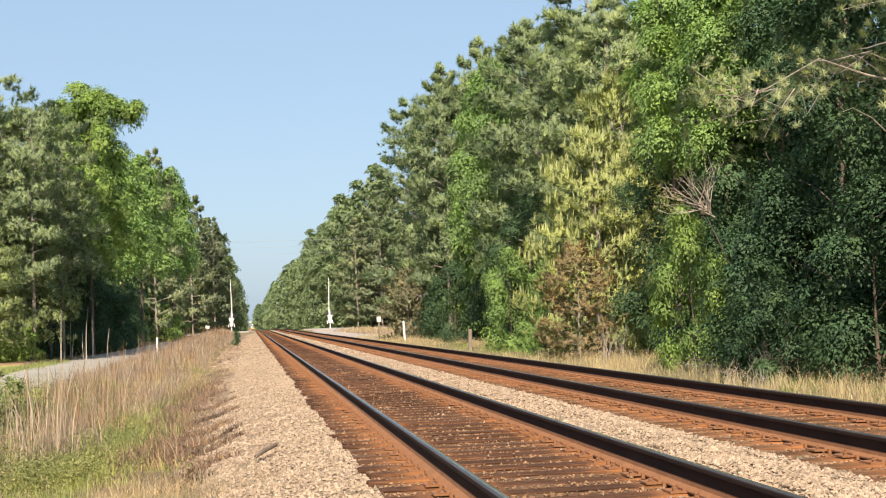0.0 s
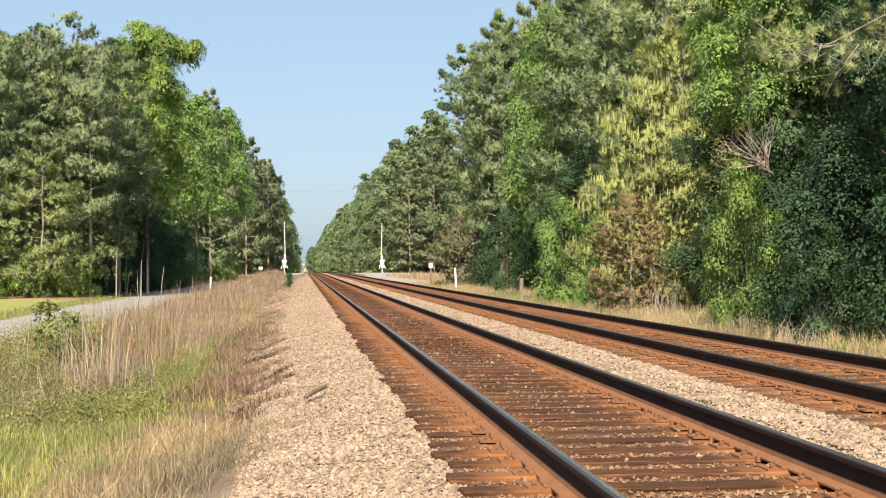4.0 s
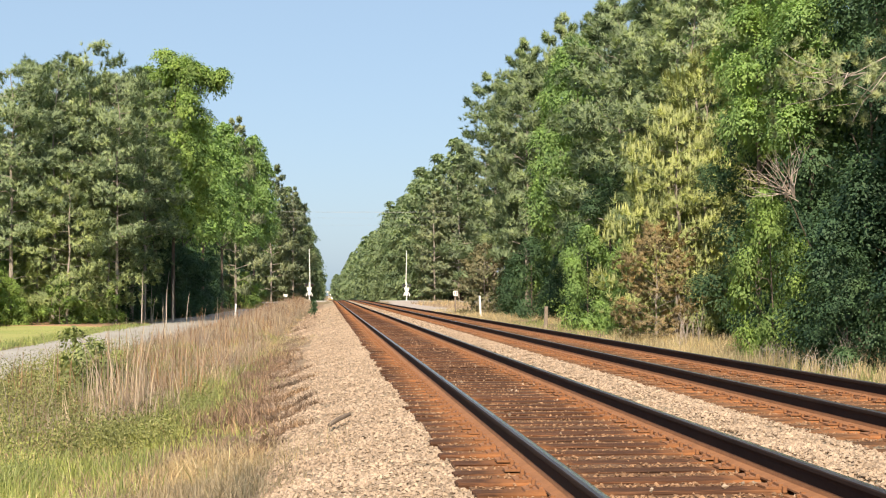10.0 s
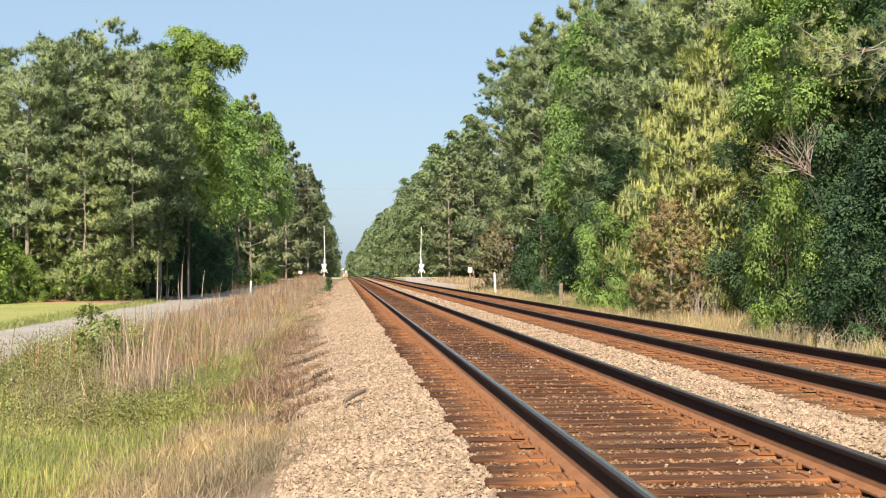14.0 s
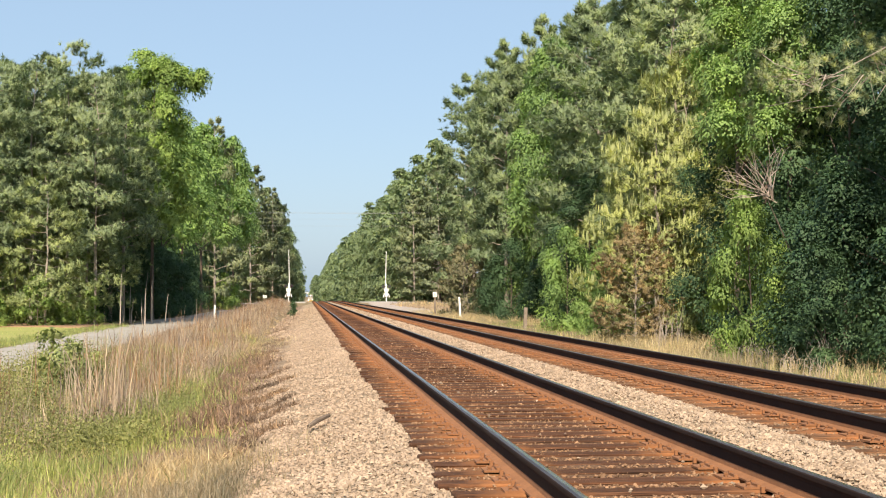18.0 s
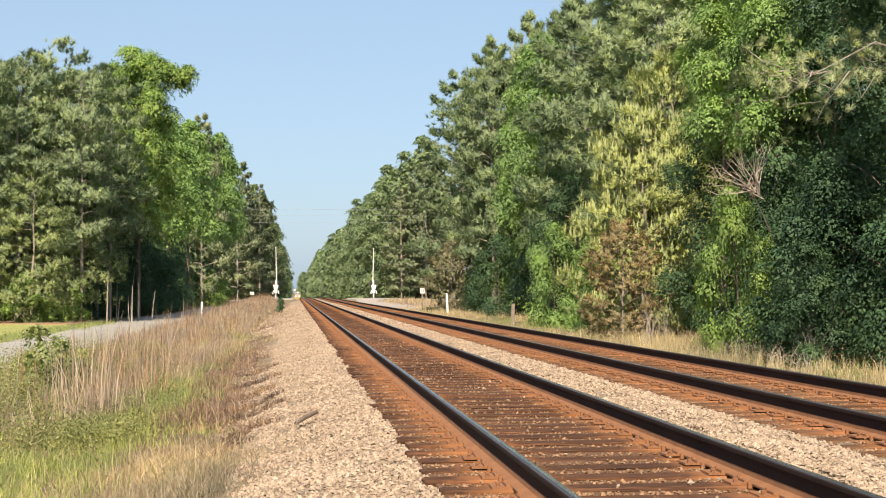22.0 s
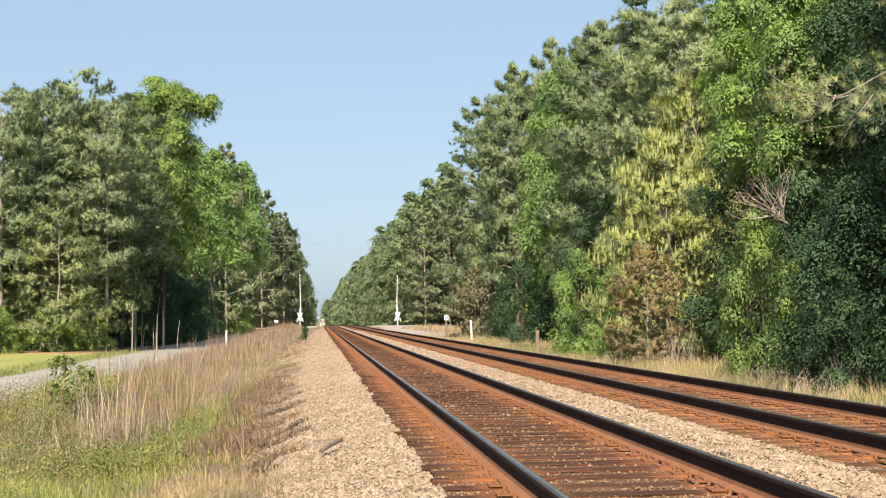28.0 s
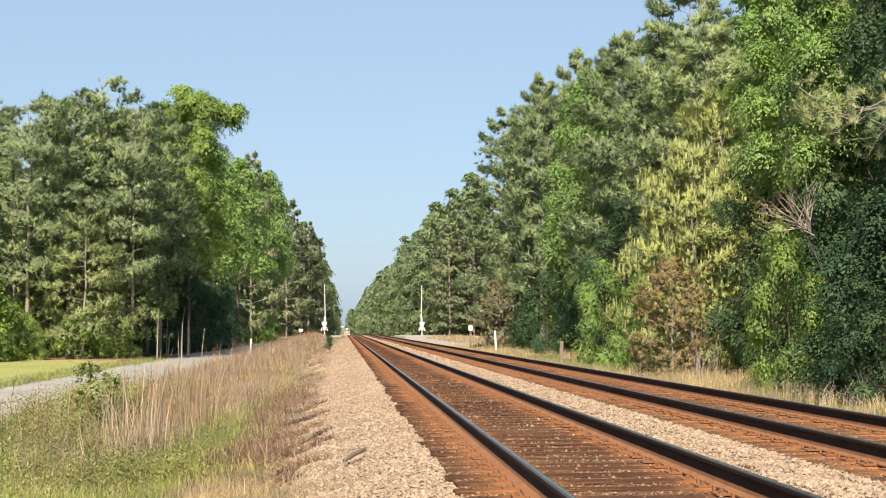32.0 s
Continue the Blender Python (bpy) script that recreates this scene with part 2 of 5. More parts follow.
NEEDLE_SOFT = leaf_material("olive_pine_needles", (0.190, 0.236, 0.115), (0.265, 0.320, 0.159), (0.362, 0.420, 0.213), 0.32, 1.0)
# haze of distance put into the colour: greyer than the near needles
NEEDLE_HAZED = leaf_material("haze_greyed_needles", (0.165, 0.205, 0.128), (0.23, 0.268, 0.17), (0.30, 0.335, 0.22), 0.28)
NEEDLE_YOUNG = leaf_material("pale_young_needles", (0.24, 0.285, 0.125), (0.32, 0.365, 0.165), (0.40, 0.44, 0.21), 0.3, 1.2)
SHOOT = leaf_material("pale_spring_shoots", (0.31, 0.345, 0.155), (0.385, 0.415, 0.19), (0.46, 0.485, 0.235), 0.25)
# leaf colour carries painted haze, greyer and bluer than BROAD
HAZED_LEAF = leaf_material("haze_greyed_leaf", (0.145, 0.205, 0.115), (0.21, 0.275, 0.155), (0.275, 0.34, 0.195), 0.28)
CEDAR_GREY = leaf_material("grey_brown_cedar", (0.185, 0.175, 0.11), (0.25, 0.232, 0.145), (0.32, 0.295, 0.185), 0.25)
CEDAR_BROWN = leaf_material("browned_cedar", (0.235, 0.18, 0.10), (0.315, 0.245, 0.14), (0.405, 0.315, 0.185), 0.25)
DRY = leaf_material("dry_grass", (0.25, 0.18, 0.15), (0.41, 0.315, 0.26), (0.57, 0.46, 0.385), 0.3, 1.0, 0.7, 1.0)
DRY_BROWN = leaf_material("dead_brown_grass", (0.12, 0.07, 0.045), (0.23, 0.14, 0.09), (0.36, 0.24, 0.16), 0.2, 1.0, 0.8, 1.0)
OLIVE = leaf_material("olive_weed_leaf", (0.125, 0.135, 0.052), (0.215, 0.225, 0.09), (0.32, 0.32, 0.14), 0.25, 0.8, 0.6, 1.0)
RED_DEAD = leaf_material("reddish_dead_weeds", (0.115, 0.075, 0.055), (0.22, 0.15, 0.112), (0.36, 0.26, 0.20), 0.15, 1.0, 0.8, 1.0)
DRY_PALE = leaf_material("pale_dry_grass", (0.29, 0.215, 0.14), (0.445, 0.345, 0.238), (0.58, 0.47, 0.34), 0.35, 1.0, 0.7, 1.0)
VERGE = leaf_material("yellow_green_dry_grass", (0.275, 0.22, 0.14), (0.425, 0.355, 0.235), (0.56, 0.475, 0.335), 0.3, 1.0, 0.6, 1.0)
GREEN_GRASS = leaf_material("green_weeds", (0.17, 0.207, 0.075), (0.288, 0.325, 0.122), (0.42, 0.44, 0.185), 0.3, 0.8, 0.6, 1.0)


# ---- ground, ballast and road ----
def smooth(a, b, v):
    s = np.clip((np.asarray(v, float) - a) / (b - a), 0, 1)
    return s * s * (3 - 2 * s)


def dip(y):
    """The line falls away behind the level crossing."""
    return -3.6 * smooth(226, 760, y)


def ground_z(x, y):
    x, y = np.asarray(x, float), np.asarray(y, float)
    z = np.interp(x, [-3000, -60, -14, -11, -6.4, -5, -2.6, -1.9, -0.3, 0.8, 7.0, 8.4, 10, 3000],
                  [-0.6, -0.6, -0.55, -0.62, -0.62, -0.5, -0.46, -0.52, -0.56, -0.4, -0.4, -0.42, -0.30, -0.2])
    z = z + np.exp(-((x + 3.7) / 1.5) ** 2) * (0.35 * smooth(25, 70, y) + 0.45 * smooth(70, 130, y))
    # the road bank rises to the rails at the crossing
    ramp_up = np.exp(-((y - 214) / 9.0) ** 2)
    z = z * (1 - ramp_up) + 0.16 * ramp_up * np.exp(-np.maximum(np.abs(x - 4) - 9, 0) / 14) + ramp_up * z * (1 - np.exp(-np.maximum(np.abs(x - 4) - 9, 0) / 14))
    z = np.where((x > 0) & (x < 8) & (ramp_up > 0.02), np.minimum(z, -0.05), z)
    return z + dip(y)


def sheet(name, xs, ys, height, mat, label, kind="structure", category=""):
    X, Y = np.meshgrid(xs, ys)
    Z = height(X, Y)
    nx, ny = len(xs), len(ys)
    i = np.arange(nx * ny).reshape(ny, nx)
    f = np.stack([i[:-1, :-1], i[:-1, 1:], i[1:, 1:], i[1:, :-1]], -1).reshape(-1, 4)
    ob = new(name, grid_mesh(name, np.stack([X, Y, Z], -1).reshape(-1, 3), f, mat, True))
    return tagged(ob, label, category, "", kind)


GX = np.unique(np.concatenate([np.linspace(-3000, -80, 14), np.linspace(-80, -16, 17), np.linspace(-16, 16, 97), np.linspace(16, 80, 17), np.linspace(80, 3000, 14)]))
GY = np.unique(np.concatenate([np.linspace(-300, -10, 8), np.linspace(-10, 260, 271), np.linspace(260, 700, 45), np.linspace(700, 4500, 20)]))


def ground_height(X, Y):
    rough = np.sin(X * 2.1 + np.sin(Y * 0.9)) * np.sin(Y * 1.3 + X) * 0.03 * (np.abs(X) < 60)
    return ground_z(X, Y) + np.where((X > -6.3) | (X < -11.2), rough, rough * 0.1)


sheet("ground", GX, GY, ground_height, SOIL, "rough ground of soil, dry grass and green weeds", category="ground")

TRACK_X = (2.17, 5.57)


def bed_height(X, Y):
    z = np.interp(X, [-2.15, -1.85, -0.75, 0.55, 0.8, 3.55, 3.87, 4.2, 6.95, 7.2, 8.5], [-0.66, -0.47, -0.38, -0.06, -0.04, -0.04, 0.0, -0.02, -0.05, -0.06, -0.6])
    z = z + 0.025 * np.sin(X * 5 + Y * 1.7) * np.sin(Y * 2.3 - X * 2) * ((X < 0.5) | (X > 3.6) & (X < 4.15))
    return z + dip(Y)


def surface_z(x, y):
    """The top of ground and ballast together."""
    return np.maximum(ground_z(x, y), np.where((np.asarray(x) > -2.15) & (np.asarray(x) < 8.5), bed_height(x, y), -99))


sheet("ballast", np.unique(np.concatenate([np.linspace(-2.15, 0.8, 26), np.linspace(0.8, 7, 26), np.linspace(7, 8.5, 8)])),
      np.unique(np.concatenate([np.linspace(-6, 70, 300), np.linspace(70, 240, 120), np.linspace(240, 1400, 60)])),
      bed_height, BED, "bed of tan crushed stone under the two tracks", category="ballast")


def ribbon(name, path, width, mat, label, lift=0.03, thick=0.12):
    """A road along path points, lying on the ground, with a real edge."""
    P = np.array(path, float)
    d = np.gradient(P, axis=0)
    d /= np.linalg.norm(d, axis=1)[:, None]
    side = np.stack([d[:, 1], -d[:, 0]], 1)
    cols = np.linspace(-0.5, 0.5, 9)
    wob = 0.12 * np.sin(np.arange(len(P)) * 0.9) + 0.08 * np.sin(np.arange(len(P)) * 2.3)
    V = []
    for c in cols:
        q = P + side * (c * (width + (wob if abs(c) == 0.5 else 0)))[:, None] if abs(c) == 0.5 else P + side * (c * width)
        V.append(np.column_stack([q, ground_z(q[:, 0], q[:, 1]) + lift + 0.04 * (0.25 - c * c)]))
    low = [V[0] - (0, 0, thick), V[-1] - (0, 0, thick)]
    V = np.stack([low[0], *V, low[1]], 1)
    ny, nx = V.shape[:2]
    i = np.arange(nx * ny).reshape(ny, nx)
    f = np.stack([i[:-1, :-1], i[:-1, 1:], i[1:, 1:], i[1:, :-1]], -1).reshape(-1, 4)
    ob = new(name, grid_mesh(name, V.reshape(-1, 3), f, mat, True))
    return tagged(ob, label, name.split("_")[0], "", "structure")


ribbon("road", [(-8.75 + 0.4 * math.sin(y * 0.05), y) for y in np.linspace(-30, 205, 118)], 4.2, ROAD, "pale worn lane of asphalt and gravel beside the railway")
ribbon("road_crossing", [(x, 214) for x in np.linspace(-70, -0.2, 60)], 7.5, ROAD, "pale crossing road meeting the railway", 0.05)
ribbon("road_crossing", [(x, 214 + max(0, x - 12) * 0.12) for x in np.linspace(8.0, 70, 60)], 7.5, ROAD, "pale crossing road meeting the railway", 0.05)
lawn_path = [(-17.6, y) for y in np.linspace(-30, 82, 50)]
ribbon("lawn", lawn_path, 12.6, LAWN, "strip of mown yellow-green grass beside the lane", 0.06)

LITTER = rough_surface("brown_leaf_litter", [(0.3, (0.16, 0.09, 0.05)), (0.7, (0.38, 0.24, 0.14))], [(0.35, (0.20, 0.12, 0.065)), (0.65, (0.36, 0.23, 0.13))], 12, 0.5, 0.5, 0.95, 0.6, 0.03)
ribbon("leaf_litter", [(x, 83 - 0.12 * (x + 18)) for x in np.linspace(-32, -11.6, 40)], 11, LITTER, "brown fallen leaves and needles under the pines", 0.09)

APRON = rough_surface("pinkish_gravel", [(0.3, (0.27, 0.225, 0.19)), (0.7, (0.40, 0.345, 0.30))], [(0.35, (0.28, 0.235, 0.20)), (0.65, (0.42, 0.36, 0.31))], 18, 0.4, 0.5, 0.95, 0.4, 0.02)
ribbon("gravel", [(10.6 + max(0, y - 150) * 0.012, y) for y in np.linspace(103, 209, 60)], 4.2, APRON, "strip of pale pinkish gravel beside the track before the crossing", 0.10)

# ---- tracks ----
for tx in TRACK_X:
    fines = sheet("crib_fill", np.linspace(-1.26, 1.26, 12), np.unique(np.concatenate([np.linspace(-6, 60, 260), np.linspace(60, 240, 60), np.linspace(240, 1400, 50)])),
                  lambda X, Y: -0.022 + 0.006 * np.sin(X * 9 + Y * 4) * np.sin(Y * 7 - X * 5) + dip(Y), FINES, "rust-stained stone and fines between the sleepers", category="ballast")
    fines.location.x = tx

RAIL = [(-0.072, 0.0), (0.072, 0.0), (0.072, 0.012), (0.014, 0.03), (0.009, 0.064), (0.009, 0.085), (0.009, 0.12), (0.013, 0.145), (0.032, 0.153), (0.0335, 0.174), (0.030, 0.182), (0.023, 0.186), (0.010, 0.188),
        (-0.010, 0.188), (-0.021, 0.1865), (-0.029, 0.182), (-0.0325, 0.174), (-0.032, 0.153), (-0.013, 0.145), (-0.009, 0.12), (-0.009, 0.085), (-0.009, 0.064), (-0.014, 0.03), (-0.072, 0.012)]
RAIL_Y = np.unique(np.concatenate([np.linspace(-6, 240, 90), np.linspace(240, 1400, 80)]))


def rail_mesh():
    k = len(RAIL)
    V = np.array([[(px, y, pz * 0.98 + 0.006 + float(dip(y))) for px, pz in RAIL] for y in RAIL_Y]).reshape(-1, 3)
    n = len(RAIL_Y)
    i = np.arange(n * k).reshape(n, k)
    f = np.stack([i[:-1], np.roll(i[:-1], -1, 1), np.roll(i[1:], -1, 1), i[1:]], -1).reshape(-1, 4)
    me = grid_mesh("rail", V, f, SHADED_RUST)
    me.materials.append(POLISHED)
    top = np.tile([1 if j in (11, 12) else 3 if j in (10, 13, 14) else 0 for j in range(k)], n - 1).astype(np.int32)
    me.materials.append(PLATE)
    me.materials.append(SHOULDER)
    # lower web and foot keep plain rust; the darkened band above paints head shade
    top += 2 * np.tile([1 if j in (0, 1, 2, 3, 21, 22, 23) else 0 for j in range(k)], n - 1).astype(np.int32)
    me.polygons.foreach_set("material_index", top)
    return me


def sleeper_mesh(seed, mat):
    r = random.Random(seed)
    bm = bmesh.new()
    box(bm, -1.3, 1.3, -0.115, 0.115, -0.19, 0.0, 0.012)
    bmesh.ops.bisect_plane(bm, geom=bm.verts[:] + bm.edges[:] + bm.faces[:], plane_co=(r.uniform(-0.4, 0.4), 0, 0), plane_no=(1, 0, 0))
    for v in bm.verts:
        v.co.x += r.uniform(-0.012, 0.012)
        v.co.y += r.uniform(-0.012, 0.012)
        v.co.z += r.uniform(-0.008, 0.004)
    me = bpy.data.meshes.new("sleeper")
    bm.to_mesh(me)
    bm.free()
    me.materials.append(mat)
    return me


def plate_mesh():
    bm = bmesh.new()
    box(bm, -0.19, 0.19, -0.095, 0.095, 0.0, 0.014)
    box(bm, -0.105, -0.08, -0.095, 0.095, 0.01, 0.03)
    box(bm, 0.08, 0.105, -0.095, 0.095, 0.01, 0.03)
    for sx, sy in ((-0.088, 0.05), (-0.15, -0.05), (0.088, -0.05), (0.15, 0.05)):
        box(bm, sx - 0.009, sx + 0.009, sy - 0.009, sy + 0.009, 0.0, 0.03)
        box(bm, sx - 0.014, sx + 0.014, sy - 0.013, sy + 0.013, 0.028, 0.04)
    me = bpy.data.meshes.new("tie_plate")
    bm.to_mesh(me)
    bm.free()
    me.materials.append(PLATE)
    return me


def anchor_mesh():
    bm = bmesh.new()
    box(bm, -0.088, 0.088, -0.010, 0.010, -0.012, 0.008)
    box(bm, -0.094, -0.066, -0.014, 0.014, -0.02, 0.018)
    box(bm, 0.066, 0.094, -0.014, 0.014, -0.02, 0.018)
    me = bpy.data.meshes.new("rail_anchor")
    bm.to_mesh(me)
    bm.free()
    me.materials.append(PLATE)
    return me


PITCH = 0.51
RAIL_DATA, SLEEPERS, PLATE_DATA, ANCHOR_DATA = rail_mesh(), [[sleeper_mesh(s, m) for s in range(8)] for m in (SLEEPER, SLEEPER_RUSTY)], plate_mesh(), anchor_mesh()


def railway_track(x, seed, ties, label):
    r = random.Random(seed)
    track = empty("railway_track", pose(x, 0, 0), label, "railway track", "tracks")
    for side in (-0.755, 0.755):
        part("rail", RAIL_DATA, None, track, "brown rusted rail with a bright worn top").location.x = side
    rest = []
    for k in range(-18, 470):
        y = 4 + k * PITCH + r.uniform(-0.035, 0.035)
        dx, turn, dz = r.uniform(-0.05, 0.05), r.uniform(-0.8, 0.8), r.uniform(-0.012, 0.004)
        if k < 281:
            tie = part("sleeper", ties[r.randrange(8)], None, track)
            tie.matrix_basis = pose(dx, y, dz, r.uniform(-1, 1), 0, turn + r.choice((0, 180)))
        else:
            rest.append((dx, y))
        if k < 96:
            for side in (-0.755, 0.755):
                part("tie_plate", PLATE_DATA, None, track).matrix_basis = pose(side + r.uniform(-0.006, 0.006), y, 0.001)
                for s in (-1, 1):
                    if k < 60 and r.random() < 0.85:
                        part("rail_anchor", ANCHOR_DATA, None, track).matrix_basis = pose(side, y + s * 0.14, 0.006)
    bm = bmesh.new()
    for dx, y in rest:
        box(bm, -1.3 + dx, 1.3 + dx, y - 0.115, y + 0.115, -0.19, 0)
    tagged(part("far_sleepers", bm, SLEEPER, track), kind="stuff")
    return track


railway_track(TRACK_X[0], 1, SLEEPERS[0], "railway track of rusted rails on dark timber sleepers")
railway_track(TRACK_X[1], 2, SLEEPERS[1], "railway track of rusted rails on rust-stained sleepers")

# ---- loose ballast stones ----
rng = np.random.default_rng(7)


def stones(name, xy, size, height, mat, label, parent=None):
    """Angular stones of about the given size, one closed mesh."""
    base = np.array([(1, 0, 0), (-1, 0, 0), (0, 1, 0), (0, -1, 0), (0, 0, 1), (0, 0, -1)]) * 1.2
    tri = np.array([(0, 2, 4), (2, 1, 4), (1, 3, 4), (3, 0, 4), (2, 0, 5), (1, 2, 5), (3, 1, 5), (0, 3, 5)])
    n = len(xy)
    s = size * rng.uniform(0.55, 1.25, (n, 1, 1)) * rng.uniform(0.55, 1.2, (n, 1, 3)) * (0.55, 0.55, 0.42)
    v = (base[None] + rng.uniform(-0.5, 0.5, (n, 6, 3))) * s
    a = rng.uniform(0, 6.28, n)
    tip = rng.normal(size=(n, 1)) * 0.4
    v = np.stack([v[..., 0] * np.cos(tip) - v[..., 2] * np.sin(tip), v[..., 1], v[..., 0] * np.sin(tip) + v[..., 2] * np.cos(tip)], -1)
    c, d = np.cos(a)[:, None], np.sin(a)[:, None]
    v = np.stack([v[..., 0] * c - v[..., 1] * d, v[..., 0] * d + v[..., 1] * c, v[..., 2]], -1)
    z = height(xy[:, 0], xy[:, 1]) + rng.uniform(-0.1, 0.3, n) * size
    v += np.column_stack([xy, z])[:, None, :]
    f = (tri[None] + 6 * np.arange(n)[:, None, None]).reshape(-1, 3)
    ob = new(name, grid_mesh(name, v.reshape(-1, 3), f, mat))
    return tagged(ob, label, "stones", "", "stuff")


def spread(n, x0, x1, y0, y1, power=2.0):
    """n places, thinning out along y."""
    u = rng.random(n)
    y = y0 + (y1 - y0) * u ** power
    return np.column_stack([rng.uniform(x0, x1, n), y])


def clumped(q, size, keep, seed):
    """Thin places out by slow noise, so that plants stand in patches."""
    s = np.array([noise.noise(Vector((x * size, y * size * 0.35, seed))) for x, y in q])
    return q[s > np.quantile(s, 1 - keep)]


q = np.concatenate([spread(44000, -0.5, 0.92, 6.5, 60), clumped(spread(22000, -1.95, -0.4, 7, 80, 1.6), 1.4, 0.68, 11.5)])
q = q[q[:, 0] > np.interp(q[:, 1], [6, 12, 26, 52, 90], [-0.65, -0.75, -1.25, -1.75, -1.9])]
stones("shoulder_stones", q, 0.032, bed_height, STONE, "loose tan crushed stones on the ballast shoulder")
stones("far_stones", spread(5000, -1.7, 0.84, 50, 150, 1.3), 0.075, bed_height, STONE, "loose tan crushed stones on the ballast shoulder")
stones("far_middle_stones", spread(2600, 3.5, 4.24, 50, 150, 1.3), 0.075, bed_height, STONE, "loose tan crushed stones between the two tracks")
stones("middle_stones", spread(32000, 3.46, 4.30, 6.2, 60), 0.035, bed_height, STONE, "loose tan crushed stones between the two tracks")
stones("outer_stones", spread(2500, 6.9, 7.6, 12, 60), 0.055, bed_height, STONE, "loose tan crushed stones along the outer track")
for tx in TRACK_X:
    q = spread(10000, tx - 1.25, tx + 1.25, 6.5, 60)
    k = np.round((q[:, 1] - 4) / PITCH - 0.5) + 0.5
    q[:, 1] = 4 + k * PITCH + rng.normal(size=len(q)) * 0.055
    q = q[np.abs(np.abs(q[:, 0] - tx) - 0.755) > 0.09]
    stones("crib_stones", q, 0.024, lambda x, y: dip(y) - 0.016, CRIB, "rust-stained stones between the sleepers")
for tx in TRACK_X:
    q = spread(2600, tx - 1.2, tx + 1.2, 6.5, 45)
    q = clumped(q[np.abs(np.abs(q[:, 0] - tx) - 0.755) > 0.12], 2.2, 0.5, 31.5 + tx)
    stones("chips", q, 0.013, lambda x, y: dip(y) + 0.001, CRIB, "small rust-stained chips lying on the sleepers")
q = spread(90, 1.55, 2.8, 7, 45)
stones("scattered_stones", q, 0.03, lambda x, y: dip(y) + 0.005, STONE, "pale stones scattered on the sleepers")

# ---- trees ----
def unit(v):
    return v / np.maximum(np.linalg.norm(v, axis=-1, keepdims=True), 1e-6)


def foliage(name, lot, mat):
    """A mesh of leaves whose shading follows the round form of their sprays."""
    me = grid_mesh(name, lot[0], lot[1], mat, True)
    me.normals_split_custom_set_from_vertices(lot[2].tolist())
    return me


def joined(lots):
    """Lots of faces with their normals as one; all have the same number of corners."""
    at = np.cumsum([0] + [len(v) for v, f, o in lots[:-1]])
    return np.concatenate([v for v, f, o in lots]), np.concatenate([f + k for (v, f, o), k in zip(lots, at)]), np.concatenate([o for v, f, o in lots])


def leaf_quads(p, axis, face, shade, length, width, r):
    """Folded leaves at p, pointing along axis, with their tips hanging."""
    n = len(p)
    side = unit(np.cross(axis, face))
    L, W = length * r.uniform(0.6, 1.3, (n, 1)), width * r.uniform(0.6, 1.3, (n, 1)) / 2
    v = np.stack([p, p + axis * L * 0.5 + side * W, p + axis * L + np.array((0, 0, -0.2)) * L, p + axis * L * 0.5 - side * W], 1).reshape(-1, 3)
    return v, np.arange(4 * n).reshape(-1, 4), np.repeat(unit(shade), 4, 0)


def needle_blades(p, ways, out, per, length, width, r, fan):
    """Tufts of needles round shoots at p: slim blades that fan out from each shoot."""
    n = len(p) * per
    c, d, o = np.repeat(p, per, 0), np.repeat(ways, per, 0), np.repeat(out, per, 0)
    axis = unit(d + r.normal(size=(n, 3)) * fan)
    side = unit(np.cross(axis, r.normal(size=(n, 3))))
    shade = unit(axis * 0.55 + d * 0.35 + o * 0.7 + (0, 0, 0.25))
    side *= np.where((np.cross(side, axis) * shade).sum(1, keepdims=True) < 0, -1.0, 1.0)
    thick = np.where(np.arange(n) % 4 == 0, 2.0, 1.0)[:, None]
    L = length * r.uniform(0.65, 1.2, (n, 1)) / thick ** 0.6
    W = width * r.uniform(0.7, 1.3, (n, 1)) / 2 * thick
    v = np.stack([c - side * W, c + side * W, c + axis * L], 1).reshape(-1, 3)
    return v, np.arange(3 * n).reshape(-1, 3), np.repeat(shade, 3, 0)


def trunk_mesh(height, radius, limbs, r, mat, sides=8):
    """A tapered, slightly bent trunk with the limbs given as (height, end, radius)."""
    bm = bmesh.new()
    bend = [Vector((r.normal() * 0.012 * height * (i / 6) ** 1.2, r.normal() * 0.012 * height * (i / 6) ** 1.2, height * i / 6)) for i in range(7)]
    tube(bm, [Vector((0, 0, -0.4))] + bend[:], [radius * 1.35] + [radius * (1.08 - 0.95 * i / 6) for i in range(7)], sides)

    def at(z):
        k = min(max(z / height * 6, 0), 5.999)
        return bend[int(k)].lerp(bend[int(k) + 1], k % 1)

    for z, end, rad in limbs:
        a, e = at(z), Vector(end)
        L = (e - a).length
        bent = [a.lerp(e, f) + Vector((r.normal() * 0.045 * L, r.normal() * 0.045 * L, r.normal() * 0.04 * L + 0.3 * L * f * (1 - f))) for f in (0.3, 0.55, 0.8)]
        tube(bm, [a, *bent, e], [rad, rad * 0.75, rad * 0.5, rad * 0.32, rad * 0.14], 5)
    me = bpy.data.meshes.new("trunk")
    bm.to_mesh(me)
    bm.free()
    me.materials.append(mat)
    return me


